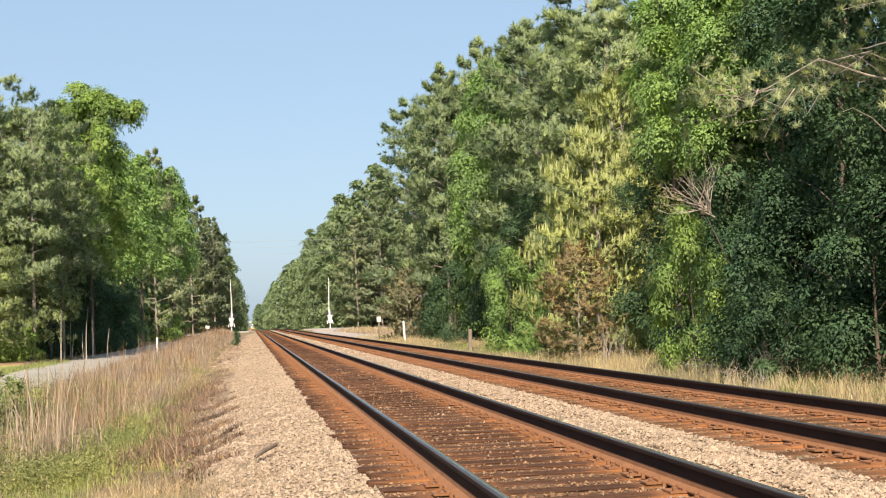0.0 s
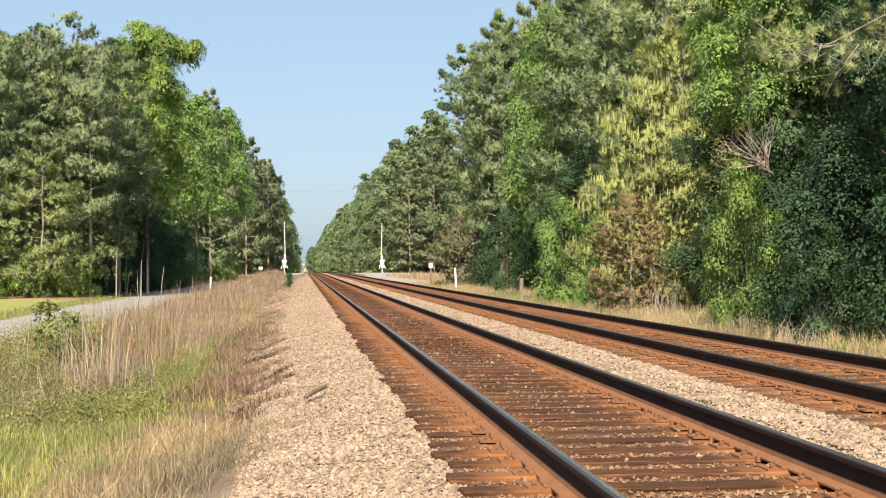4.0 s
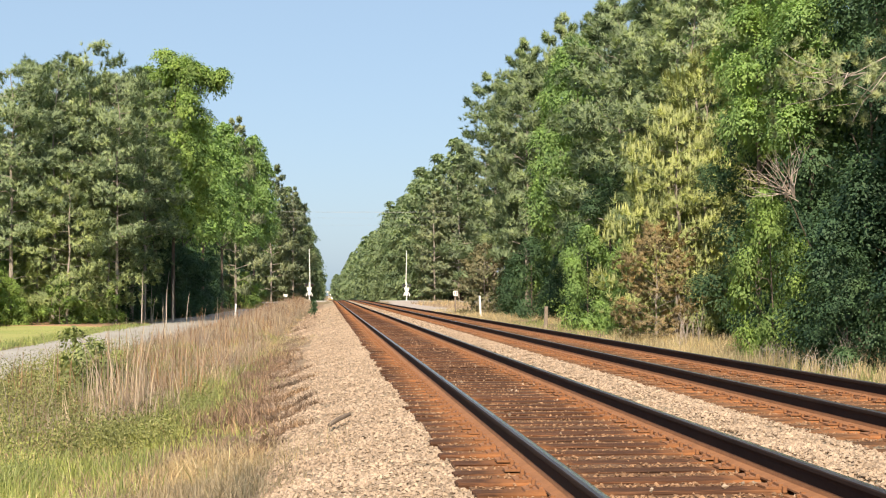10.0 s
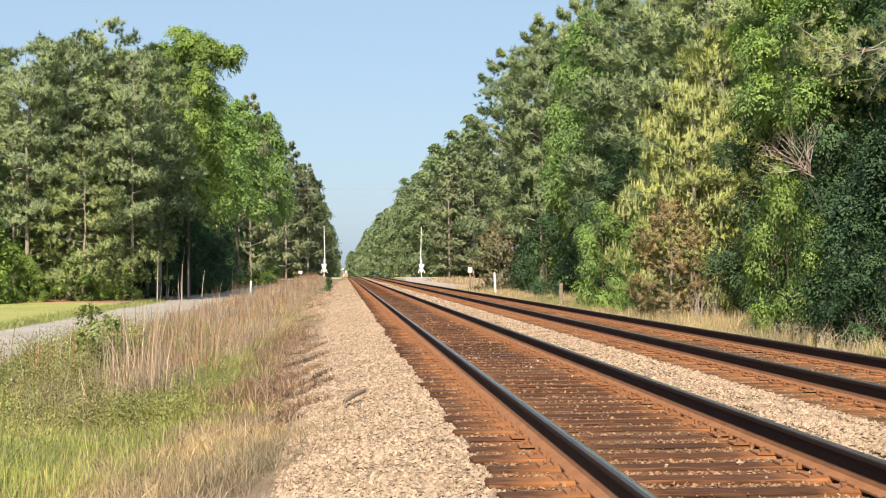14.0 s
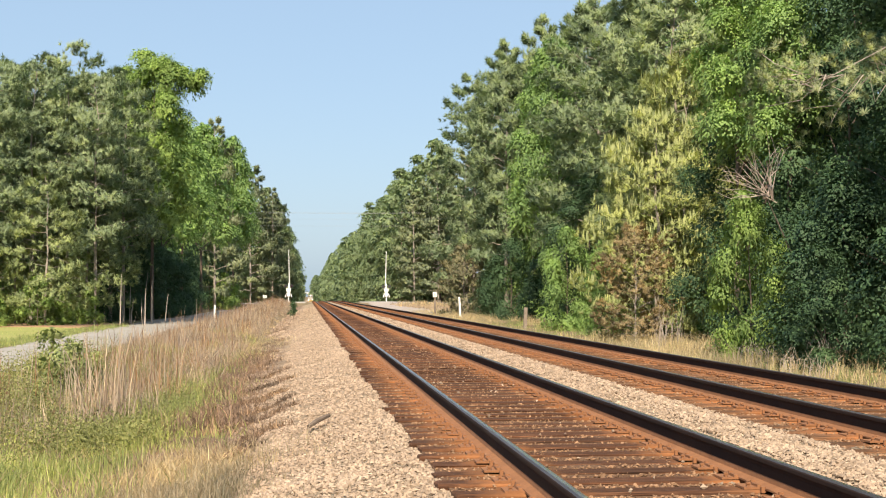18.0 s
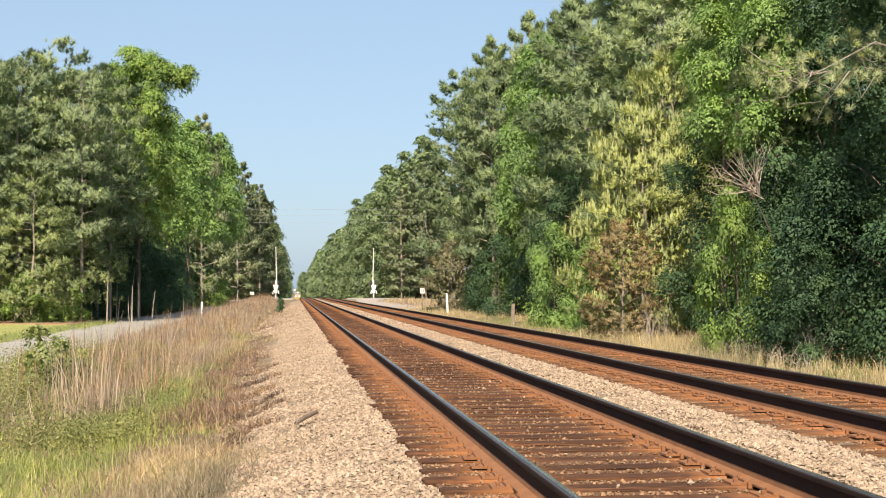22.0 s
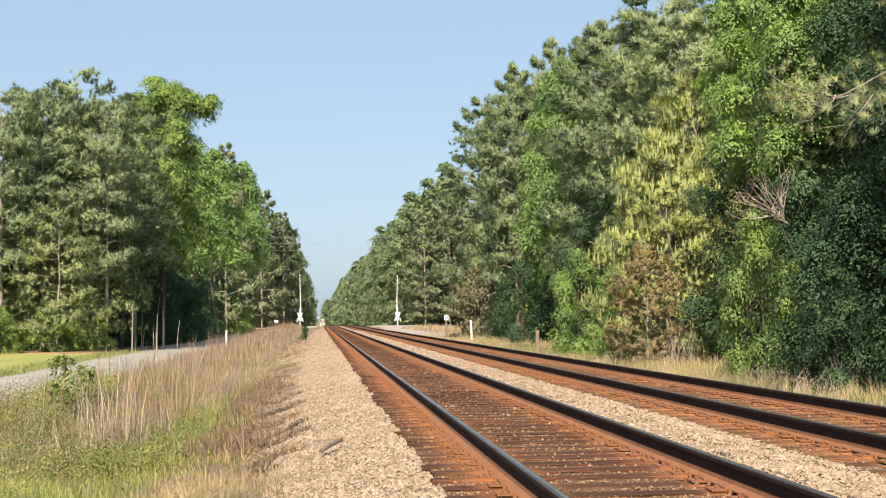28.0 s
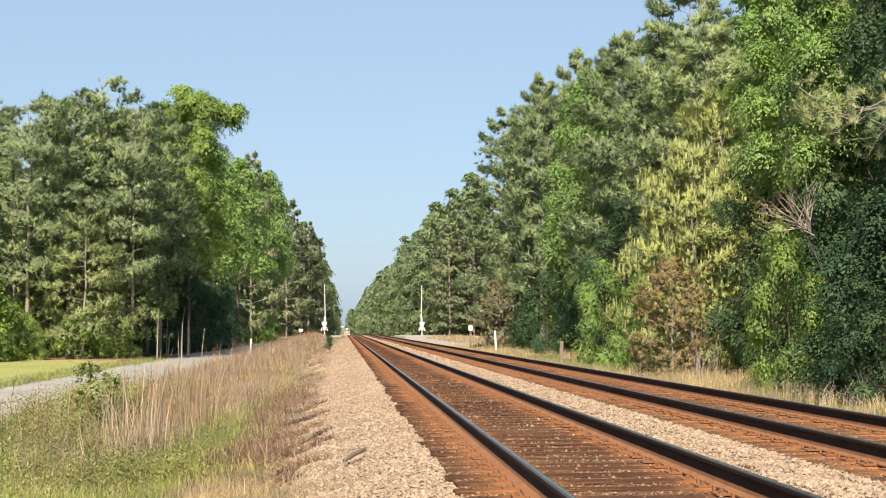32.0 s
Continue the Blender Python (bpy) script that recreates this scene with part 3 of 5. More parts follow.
def broad_tree(height, radius, lobes, sprays, per, leaf, seed, mat, low=0.05, lobe=1.5, ball=0.45, arm=0.0, droop=0.5, top=0.6):
    """A broad-leaved tree: limbs end in lobes, each lobe is a shell of drooping leaf sprays, with gaps between the lobes."""
    r = np.random.default_rng(seed)
    u = low + (1 - low) * (np.arange(lobes) + 0.15 + 0.7 * r.random(lobes)) / lobes
    ang = np.arange(lobes) * 2.4 + r.normal(size=lobes) * 0.45 + seed
    prof = np.interp(u, [0, 0.12, 0.35, 0.6, 0.85, 1.0], [0.7, 0.85, 1.0, 0.5 + 0.65 * top, top, top - 0.4])
    big = lobe * prof ** 0.5 * r.uniform(0.7, 1.25, lobes)
    rr = np.maximum(radius * prof - big * 0.8, 0.1) * r.uniform(0.75, 1.25, lobes)
    C = np.column_stack([rr * np.cos(ang), rr * np.sin(ang), np.maximum(height * u - 0.5 * big, 0.4 * big)])
    if arm:
        k = 5
        t = np.linspace(0.2, 1, k)
        C = np.concatenate([C, np.column_stack([arm * t, r.normal(size=k) * 0.4, height * (0.93 - 0.02 * t) - r.random(k) * 0.6])])
        u, big, rr = np.append(u, np.full(k, 0.95)), np.append(big, lobe * np.linspace(0.95, 0.5, k)), np.append(rr, arm * t)
    n = len(C)
    out = unit(np.column_stack([C[:, 0], C[:, 1], 0.3 * (C[:, 2] - height * 0.5)]) + 1e-4)
    d = unit(r.normal(size=(n * sprays, 3)) + np.repeat(out, sprays, 0) * 0.6 + (0, 0, 0.35))
    p = np.repeat(C, sprays, 0) + d * np.repeat(big, sprays)[:, None] * r.uniform(0.62, 1.08, (n * sprays, 1)) * (1, 1, 0.85)
    p[:, 2] = np.clip(p[:, 2], 0.15, height)
    up = unit(d * 0.75 + np.array((0, 0, 0.7)) + r.normal(size=d.shape) * 0.15)
    size = np.repeat(ball * r.uniform(0.6, 1.35, n * sprays), per)[:, None]
    D, U, P = np.repeat(d, per, 0), np.repeat(up, per, 0), np.repeat(p, per, 0)
    flat = r.normal(size=P.shape)
    flat = unit(flat - (flat * U).sum(1, keepdims=True) * U)
    far = np.sqrt(r.random((len(P), 1)))
    q = P + flat * far * size + U * r.normal(size=(len(P), 1)) * 0.14 * size - np.array((0, 0, droop)) * far ** 2 * size
    face = unit(U + flat * 0.5 * far + r.normal(size=P.shape) * 0.35)
    axis = unit(flat + D * 0.4 + (0, 0, -0.45) + r.normal(size=P.shape) * 0.4)
    lots = [leaf_quads(q, axis, face, U * 0.55 + D * 0.6 + face * 0.35 + flat * far * 0.35, leaf, leaf * 0.72, r)]
    m = max(8, int(sprays * per * 0.16))
    i = unit(r.normal(size=(n * m, 3)))
    q = np.repeat(C, m, 0) + i * np.repeat(big, m)[:, None] * r.uniform(0.2, 0.72, (n * m, 1))
    q[:, 2] = np.maximum(q[:, 2], 0.1)
    lots.append(leaf_quads(q, unit(r.normal(size=i.shape) + i), i, i, leaf * 1.9, leaf * 1.6, r))
    limbs = [(max(0.2, C[k, 2] - 0.6 * rr[k] - 0.02 * height), tuple(C[k]), 0.005 * height * (1.2 - u[k])) for k in range(n)]
    return trunk_mesh(height * 0.9, 0.010 * height, limbs, r, BARK), foliage("crown", joined(lots), mat)


def pine_tree(height, radius, limbs_n, tuft_n, per, needle, width, seed, mat, low=0.3, up=0.3, fan=0.75, plume=0.26, lift=0.7, slim=1.0, dead=0, shoots=0, twigs=False, crest=0.16):
    """A pine: whorled limbs of uneven length that end in plumes of needle tufts, bare below the fraction low."""
    r = np.random.default_rng(seed)
    limbs, P, D, O, TW = [], [], [], [], []
    for k in range(limbs_n):
        u = low + (0.99 - low) * (k + r.random()) / limbs_n
        a = k * 2.4 + r.normal() * 0.3
        s = (u - low) / (1 - low)
        length = radius * np.interp(s, [0, 0.15, 0.45, 0.75, 1], [0.8, 1.0, 0.95, 0.6 + 0.5 * crest, crest]) * r.uniform(0.55, 1.15)
        way = np.array([math.cos(a), math.sin(a), 0])
        side = np.array([-way[1], way[0], 0])
        rise = up * (0.1 + s) + r.normal() * 0.1
        n = max(4, int(tuft_n * (0.35 + 0.65 * length / radius)))
        t = 1.05 - 0.62 * r.random(n) ** 1.5
        off = r.normal(size=n) * plume * length * (1.35 - 0.6 * t)
        c = np.array([0, 0, height * u]) + way * (length * t)[:, None] + side * off[:, None]
        c[:, 2] += length * rise * t ** 1.4 + r.normal(size=n) * (0.05 * length + 0.06) - 0.35 * off ** 2 / length
        P.append(c)
        D.append(unit(way * 0.55 + side * np.clip(off, -0.6, 0.6)[:, None] + np.array((0, 0, lift)) + r.normal(size=(n, 3)) * 0.25))
        O.append(unit(way * 0.8 + (c - c.mean(0)) * 0.8 + np.array((0, 0, 0.3))))
        limbs.append((height * u, (*(way * length * 0.85)[:2], height * u + length * rise * 0.85), 0.0026 * height * slim * (1.2 - s)))
        if twigs:
            for q, u1 in zip(c[::8], t[::8]):
                f = u1 * 0.82
                root = np.array([0, 0, height * u]) + way * length * f + np.array((0, 0, length * rise * f ** 1.4))
                hang = (root + q) / 2 + r.normal(size=3) * 0.14 + (0, 0, -0.16)
                TW.append((Vector(root), Vector(hang), Vector(q)))
    for k in range(dead):
        a, z, L = k * 2.4 + r.random(), height * low * r.uniform(0.35, 1.0), radius * r.uniform(0.25, 0.6)
        limbs.append((z, (L * math.cos(a), L * math.sin(a), z + r.normal() * 0.1 * L), 0.0016 * height))
    P, D, O = np.concatenate(P), np.concatenate(D), np.concatenate(O)
    kind = [trunk_mesh(height * 0.98, 0.0095 * height * slim, limbs, r, PINE_BARK), foliage("crown", needle_blades(P, D, O, per, needle, width, r, fan), mat)]
    if twigs:
        bm = bmesh.new()
        for twig in TW:
            tube(bm, twig, [0.011, 0.008, 0.004], 4)
        me = bpy.data.meshes.new("bare_spray")
        bm.to_mesh(me)
        bm.free()
        me.materials.append(PINE_BARK)
        kind.append(me)
    if shoots:
        q = P[r.random(len(P)) < shoots] + (0, 0, needle * 0.3)
        kind.append(foliage("new_growth", needle_blades(q, np.tile((0.0, 0.0, 1.0), (len(q), 1)), np.tile((0.0, -0.6, 0.4), (len(q), 1)), 5, 0.36, 0.03, r, 0.09), SHOOT))
    return kind


def plant(name, kind, x, y, turn, scale, label, category="tree", group="", sink=0.0):
    trunk, crown = kind[:2]
    ob = empty(name, Matrix.Translation((x, y, float(ground_z(x, y)) - sink)) @ Matrix.Rotation(radians(turn), 4, "Z") @ Matrix.Diagonal((scale[0], scale[0], scale[1], 1)), label, category, group)
    part("trunk", trunk, None, ob)
    part("crown", crown, None, ob)
    if len(kind) > 2:
        if kind[2].name.startswith("bare_spray"):
            tagged(part("bare_spray", kind[2], None, ob), "bare tan drooping twigs", kind="stuff")
        else:
            part("new_growth", kind[2], None, ob, "pale upright spring shoots")
    return ob


# near, middle and far builds of each kind, given as height and radius first
PINE_N = [pine_tree(17, 3.3, 58, 82, 17, 0.36, 0.046, s, NEEDLE, low, 0.35) for s, low in ((1, 0.14), (2, 0.24), (3, 0.24))]
PINE_L = [pine_tree(16, 3.1, 44, 62, 17, 0.36, 0.05, s, NEEDLE, 0.28, 0.15, plume=0.3, dead=8, crest=0.55) for s in (4, 5)]
PINE_LOW = [pine_tree(11, 3.6, 34, 44, 24, 0.36, 0.05, s, NEEDLE_SOFT, 0.14, -0.02, plume=0.3, dead=5) for s in (9, 10)]
PINE_F = [pine_tree(17, 3.6, 46, 44, 18, 0.40, 0.10, s, NEEDLE_HAZED, 0.08, 0.35) for s in (6, 7)]
PINE_H = pine_tree(12, 4.2, 20, 130, 84, 0.14, 0.009, 8, BROWNED, 0.35, 0.02, 1.0, plume=0.27, lift=0.8, slim=0.6, dead=3, twigs=True)
BROAD_N = [broad_tree(15, 2.9, 24, 20, 36, 0.15, s, BROAD, 0.06, 1.35, 0.5) for s in (11, 12)]
BROAD_W = [broad_tree(15, 3.1, 16, 26, 40, 0.14, 44, BROAD, 0.36, 1.6, 0.55)]
DARK_N = [broad_tree(15, 3.2, 22, 20, 36, 0.15, s, BROAD_SHADED, 0.06, 1.4, 0.5) for s in (13, 14)]
DARK_V = [broad_tree(10, 2.3, 22, 22, 64, 0.075, s, BROAD_SHADED, 0.06, 1.05, 0.4) for s in (42, 43)]
BROAD_M = [broad_tree(16, 3.5, 26, 16, 24, 0.23, s, BROAD, 0.12, 1.5, 0.6) for s in (15, 16, 17)]
BROAD_HIGH = [broad_tree(16, 3.5, 22, 18, 24, 0.23, s, BROAD, 0.44, 1.5, 0.6) for s in (46, 47)]
BROAD_U = [broad_tree(11, 1.7, 16, 22, 60, 0.085, s, BROAD, 0.52, 0.85, 0.36) for s in (48, 33)]
BROAD_F = [broad_tree(20, 4.2, 28, 14, 18, 0.36, s, HAZED_LEAF, 0.03, 1.7, 0.75) for s in (19, 20, 30)]
BROAD_X = [broad_tree(20, 4.6, 22, 9, 13, 0.62, s, HAZED_LEAF, 0.02, 1.9, 0.9) for s in (27, 28)]
LEANING = broad_tree(17, 2.9, 26, 24, 44, 0.15, 31, POPLAR, 0.4, 1.3, 0.55, 3.4, 0.12, top=0.9)
POPLAR_TOP = broad_tree(17, 2.6, 24, 22, 40, 0.15, 36, POPLAR, 0.42, 1.3, 0.55, droop=0.12, top=0.9)
BUSH_L = [broad_tree(3.6, 1.4, 10, 16, 22, 0.13, s, POPLAR, 0.08, 0.7, 0.34) for s in (34, 35)]
BUSH_D = [broad_tree(3.6, 1.5, 12, 20, 48, 0.065, s, BROAD_SHADED, 0.04, 0.75, 0.34) for s in (37, 38)]
BUSH = [broad_tree(3.6, 1.4, 14, 22, 44, 0.07, s, BROAD, 0.04, 0.65, 0.28) for s in (21, 22)]
BUSH_Y = broad_tree(3.6, 1.4, 14, 22, 44, 0.07, 50, POPLAR, 0.04, 0.65, 0.28)
YOUNG = [pine_tree(8, 2.0, 54, 60, 22, 0.2, 0.02, 23, NEEDLE_YOUNG, 0.05, 0.55, 0.5, 0.3, 1.6, shoots=0.65)]
CEDAR = [pine_tree(3.6, 1.15, 48, 26, 22, 0.15, 0.02, 24, CEDAR_BROWN, 0.04, 0.7, 0.6, 0.34, 1.0)]
CEDAR_FAR = pine_tree(4.9, 1.75, 46, 40, 18, 0.2, 0.034, 45, CEDAR_GREY, 0.03, 0.6, 0.6, 0.36, 1.0)
WEED_BUSH = [broad_tree(0.8, 0.36, 9, 9, 16, 0.04, s, GREEN_GRASS, 0.08, 0.17, 0.09) for s in (25, 26)]
# an olive shrub in shadow: the shadow is put into its leaf colour
STAKE_SHRUB = broad_tree(1.35, 0.34, 8, 10, 20, 0.05, 41, BROAD_SHADED, 0.42, 0.22, 0.12)

PINE_LABEL = "tall loblolly pine with grey-green needles at the wood's edge"
BROAD_LABEL = "broad-leaved tree in bright spring leaf at the wood's edge"
DARK_LABEL = "broad-leaved tree in the wood, leaf colour toned for shade or haze"
tr = random.Random(5)


def wood(kinds, places, label, group, spread_h=0.12):
    for x, y, h in places:
        k = tr.choice(kinds)
        plant("tree", k, x, y, tr.uniform(0, 360), (h * tr.uniform(0.92, 1.08), h * tr.uniform(1 - spread_h, 1 + spread_h)), label, "tree", group)


# right side: the edge of the wood along the tracks, up to the clearing of the crossing road
RW = "wood beside the tracks"
plant("tree", PINE_H, 11.6, 22.5, 40, (1.0, 1.12), "pine with some browned twigs at the wood's edge", "tree", RW)
for kinds, x, y, sx, sz, label in (
        (PINE_N[:1], 12.7, 105, 1.1, 1.06, PINE_LABEL), (PINE_N, 14.3, 98, 1.05, 1.15, PINE_LABEL), (PINE_N, 13.2, 91, 0.9, 1.02, PINE_LABEL), (PINE_N, 15.6, 90, 1.0, 1.16, PINE_LABEL),
        (BROAD_W, 12.8, 70, 0.85, 1.0, BROAD_LABEL), (BROAD_N, 14.8, 86, 0.85, 1.15, BROAD_LABEL), (PINE_N, 16.0, 81, 1.0, 1.08, PINE_LABEL), (PINE_N, 15.6, 73, 0.95, 1.02, PINE_LABEL), (PINE_N, 13.6, 64, 0.9, 0.90, PINE_LABEL),
        (BROAD_N, 16.4, 66, 1.0, 1.1, BROAD_LABEL), (PINE_N, 14.6, 57, 1.0, 0.98, PINE_LABEL), (BROAD_N, 15.6, 51, 0.9, 0.98, BROAD_LABEL), (PINE_N, 13.8, 50.5, 0.8, 0.76, PINE_LABEL),
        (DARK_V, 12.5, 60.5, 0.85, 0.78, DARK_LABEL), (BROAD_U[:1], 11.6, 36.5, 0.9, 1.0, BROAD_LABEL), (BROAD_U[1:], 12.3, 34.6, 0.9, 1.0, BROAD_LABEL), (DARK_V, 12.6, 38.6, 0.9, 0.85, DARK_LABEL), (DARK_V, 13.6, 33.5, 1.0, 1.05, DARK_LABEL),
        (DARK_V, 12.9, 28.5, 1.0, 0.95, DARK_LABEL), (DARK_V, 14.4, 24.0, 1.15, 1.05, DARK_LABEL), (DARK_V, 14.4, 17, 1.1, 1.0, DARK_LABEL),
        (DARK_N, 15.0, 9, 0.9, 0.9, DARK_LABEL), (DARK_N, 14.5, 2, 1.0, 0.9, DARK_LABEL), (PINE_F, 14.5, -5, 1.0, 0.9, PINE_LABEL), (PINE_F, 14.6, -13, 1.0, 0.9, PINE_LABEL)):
    plant("tree", tr.choice(kinds), x, y, tr.uniform(0, 360), (sx, sz), label, "tree", RW)
plant("young_pine", YOUNG[0], 11.8, 46.0, 20, (1.3, 0.95), "young pine with pale yellow-green upright shoots", "tree", RW)
plant("young_pine", YOUNG[0], 13.3, 48, 120, (1.25, 1.22), "young pine with pale yellow-green upright shoots", "tree", RW)
plant("cedar", CEDAR[0], 10.1, 42, 0, (1.1, 0.98), "browned cedar bush at the wood's edge", "tree", RW)
plant("cedar", CEDAR_FAR, 10.9, 96, 0, (1.0, 1.0), "browned cedar bush at the wood's edge", "tree", RW)
for x, y, sx, sz in ((11.0, 58, 0.95, 1.25), (11.5, 51.5, 0.9, 1.1), (10.15, 31, 0.72, 1.12)):
    plant("bush", BUSH_Y if y < 40 else tr.choice(BUSH), x, y, tr.uniform(0, 360), (sx, sz), "leafy bright green bush at the wood's edge", "bush", "bushes at the wood's edge")
# backing rows; the first two have shade painted into their leaves
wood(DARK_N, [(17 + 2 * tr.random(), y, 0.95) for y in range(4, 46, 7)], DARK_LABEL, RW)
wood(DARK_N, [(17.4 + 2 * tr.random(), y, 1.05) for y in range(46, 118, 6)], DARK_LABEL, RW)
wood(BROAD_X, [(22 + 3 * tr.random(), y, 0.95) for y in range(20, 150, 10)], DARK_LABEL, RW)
# bushes added for the dark gaps, shade painted into their leaves
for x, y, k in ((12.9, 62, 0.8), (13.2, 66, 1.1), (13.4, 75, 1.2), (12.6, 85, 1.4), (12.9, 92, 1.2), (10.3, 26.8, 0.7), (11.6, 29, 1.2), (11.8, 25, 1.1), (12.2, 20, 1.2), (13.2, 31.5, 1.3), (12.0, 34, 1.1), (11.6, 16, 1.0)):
    plant("bush", tr.choice(BUSH_D), x, y, tr.uniform(0, 360), (k, k), "undergrowth bush in the wood, its leaves darkened to stand for shade", "bush", "bushes at the wood's edge")
# bushes added in the hollow under the lane's trees, its shade in their colour
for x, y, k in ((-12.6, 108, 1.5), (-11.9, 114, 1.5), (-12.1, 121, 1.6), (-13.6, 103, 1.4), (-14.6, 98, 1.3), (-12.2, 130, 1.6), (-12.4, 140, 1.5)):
    plant("bush", tr.choice(BUSH_D), x, y, tr.uniform(0, 360), (k, k), "undergrowth bush in the wood, its leaves darkened to stand for shade", "bush", "bushes at the wood's edge")
# shrubs and thin stems between the trunks of the lane's wood
for x, y, k in ((-17.6, 195, 1.3), (-15.4, 197, 1.1), (-13.4, 194, 1.2), (-10.4, 176, 1.3), (-9.2, 182, 1.1), (-19.0, 76, 1.35), (-19.0, 78.0, 0.5), (-17.6, 78.6, 0.75), (-16.9, 78.4, 0.45), (-15.2, 80.4, 0.8), (-14.0, 82.0, 0.5), (-13.0, 84.5, 0.6), (-18.4, 77.2, 0.35)):
    plant("bush", tr.choice(BUSH_L), x, y, tr.uniform(0, 360), (k, k), "leafy green bush between the trunks", "bush", "bushes at the wood's edge")
# beyond the crossing
FW = "far wood beyond the crossing"
FAR_LABEL = "far tree of the wood beyond the crossing"
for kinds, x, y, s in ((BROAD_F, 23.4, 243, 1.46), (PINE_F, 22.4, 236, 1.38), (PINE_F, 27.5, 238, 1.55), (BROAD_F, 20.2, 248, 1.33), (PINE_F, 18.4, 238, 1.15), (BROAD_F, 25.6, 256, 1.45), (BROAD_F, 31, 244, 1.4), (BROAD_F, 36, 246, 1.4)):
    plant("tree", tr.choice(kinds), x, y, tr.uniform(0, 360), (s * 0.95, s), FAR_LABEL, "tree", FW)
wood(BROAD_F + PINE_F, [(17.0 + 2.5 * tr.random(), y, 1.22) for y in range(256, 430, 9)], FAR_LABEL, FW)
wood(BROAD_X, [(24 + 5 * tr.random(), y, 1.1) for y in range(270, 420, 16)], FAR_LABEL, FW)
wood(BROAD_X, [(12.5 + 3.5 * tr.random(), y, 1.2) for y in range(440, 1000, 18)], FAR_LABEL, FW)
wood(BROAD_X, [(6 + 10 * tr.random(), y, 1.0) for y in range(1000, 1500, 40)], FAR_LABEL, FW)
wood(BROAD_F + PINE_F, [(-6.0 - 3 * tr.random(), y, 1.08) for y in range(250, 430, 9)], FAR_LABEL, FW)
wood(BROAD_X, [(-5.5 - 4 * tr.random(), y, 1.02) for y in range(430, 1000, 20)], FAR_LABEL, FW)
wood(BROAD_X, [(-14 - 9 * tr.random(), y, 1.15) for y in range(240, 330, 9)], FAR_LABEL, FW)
# left side: the clump beside the lane
LW = "wood beside the lane"
for kinds, x, y, sx, sz in (
        (PINE_L, -18.3, 82, 0.92, 0.94), (PINE_L, -16.3, 84, 0.95, 0.99), (PINE_L, -14.5, 86, 0.9, 1.03), (PINE_L, -12.7, 85, 0.75, 0.94), (PINE_LOW, -13.7, 88, 0.95, 0.95),
        (PINE_LOW, -14.8, 80.5, 0.75, 0.8), (PINE_L, -20.4, 88, 0.95, 0.93), (PINE_L, -17.5, 92, 1.0, 1.0), (PINE_L, -15.4, 95, 1.0, 1.04), (PINE_L, -23.5, 90, 1.0, 0.88), (PINE_LOW, -17.6, 86, 0.8, 0.9), (PINE_L, -13.2, 95, 0.9, 1.05), (PINE_L, -12.1, 93, 0.85, 0.9)):
    plant("tree", tr.choice(kinds), x, y, tr.uniform(0, 360), (sx, sz), PINE_LABEL, "tree", LW)
for x, y, sx, sz, kinds in (
        (-21.4, 76, 0.7, 0.86, BROAD_M), (-25.5, 80, 1.0, 0.95, BROAD_M), (-11.4, 104, 1.0, 1.17, [LEANING]), (-13.0, 106, 1.0, 1.12, [POPLAR_TOP]), (-14.2, 110, 1.0, 1.12, BROAD_HIGH), (-12.6, 122, 1.1, 1.12, BROAD_HIGH), (-12.3, 138, 1.15, 1.2, BROAD_HIGH),
        (-11.6, 154, 1.2, 1.30, BROAD_HIGH), (-11.4, 174, 1.05, 1.40, PINE_F), (-9.9, 188, 1.1, 1.46, BROAD_HIGH), (-11.4, 199, 1.2, 1.5, BROAD_HIGH), (-9.6, 238, 1.2, 1.42, PINE_F), (-6.0, 244, 0.95, 1.2, PINE_F)):
    plant("tree", tr.choice(kinds), x, y, 0 if kinds[0] is LEANING else tr.uniform(0, 360), (sx, sz), BROAD_LABEL if kinds[0] is not PINE_F[0] else PINE_LABEL, "tree", LW)
for x, y, k in ((-18.6, 84.5, 1.1), (-15.0, 92, 1.3)):
    plant("small_tree", tr.choice(BUSH_L), x, y, tr.uniform(0, 360), (k, k * 1.15), "small leafy green tree under the pines", "tree", LW)
# inner trees added behind the trunks, with shade put into their leaf colour
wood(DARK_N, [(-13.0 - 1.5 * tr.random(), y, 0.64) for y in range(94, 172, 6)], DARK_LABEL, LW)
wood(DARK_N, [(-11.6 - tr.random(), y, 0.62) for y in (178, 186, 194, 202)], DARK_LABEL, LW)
wood(BROAD_X, [(-20 - 5 * tr.random(), y, 0.85) for y in range(100, 200, 10)], DARK_LABEL, LW)
wood(BROAD_X, [(-28 - 6 * tr.random(), y, 0.8) for y in range(92, 200, 9)], DARK_LABEL, LW)
for x, y, s in ((-21.5, 77, 1.0), (-23, 80, 1.1)):
    plant("bush", tr.choice(BUSH), x, y, tr.uniform(0, 360), (s, s), "leafy bright green bush at the wood's edge", "bush", "bushes at the wood's edge")


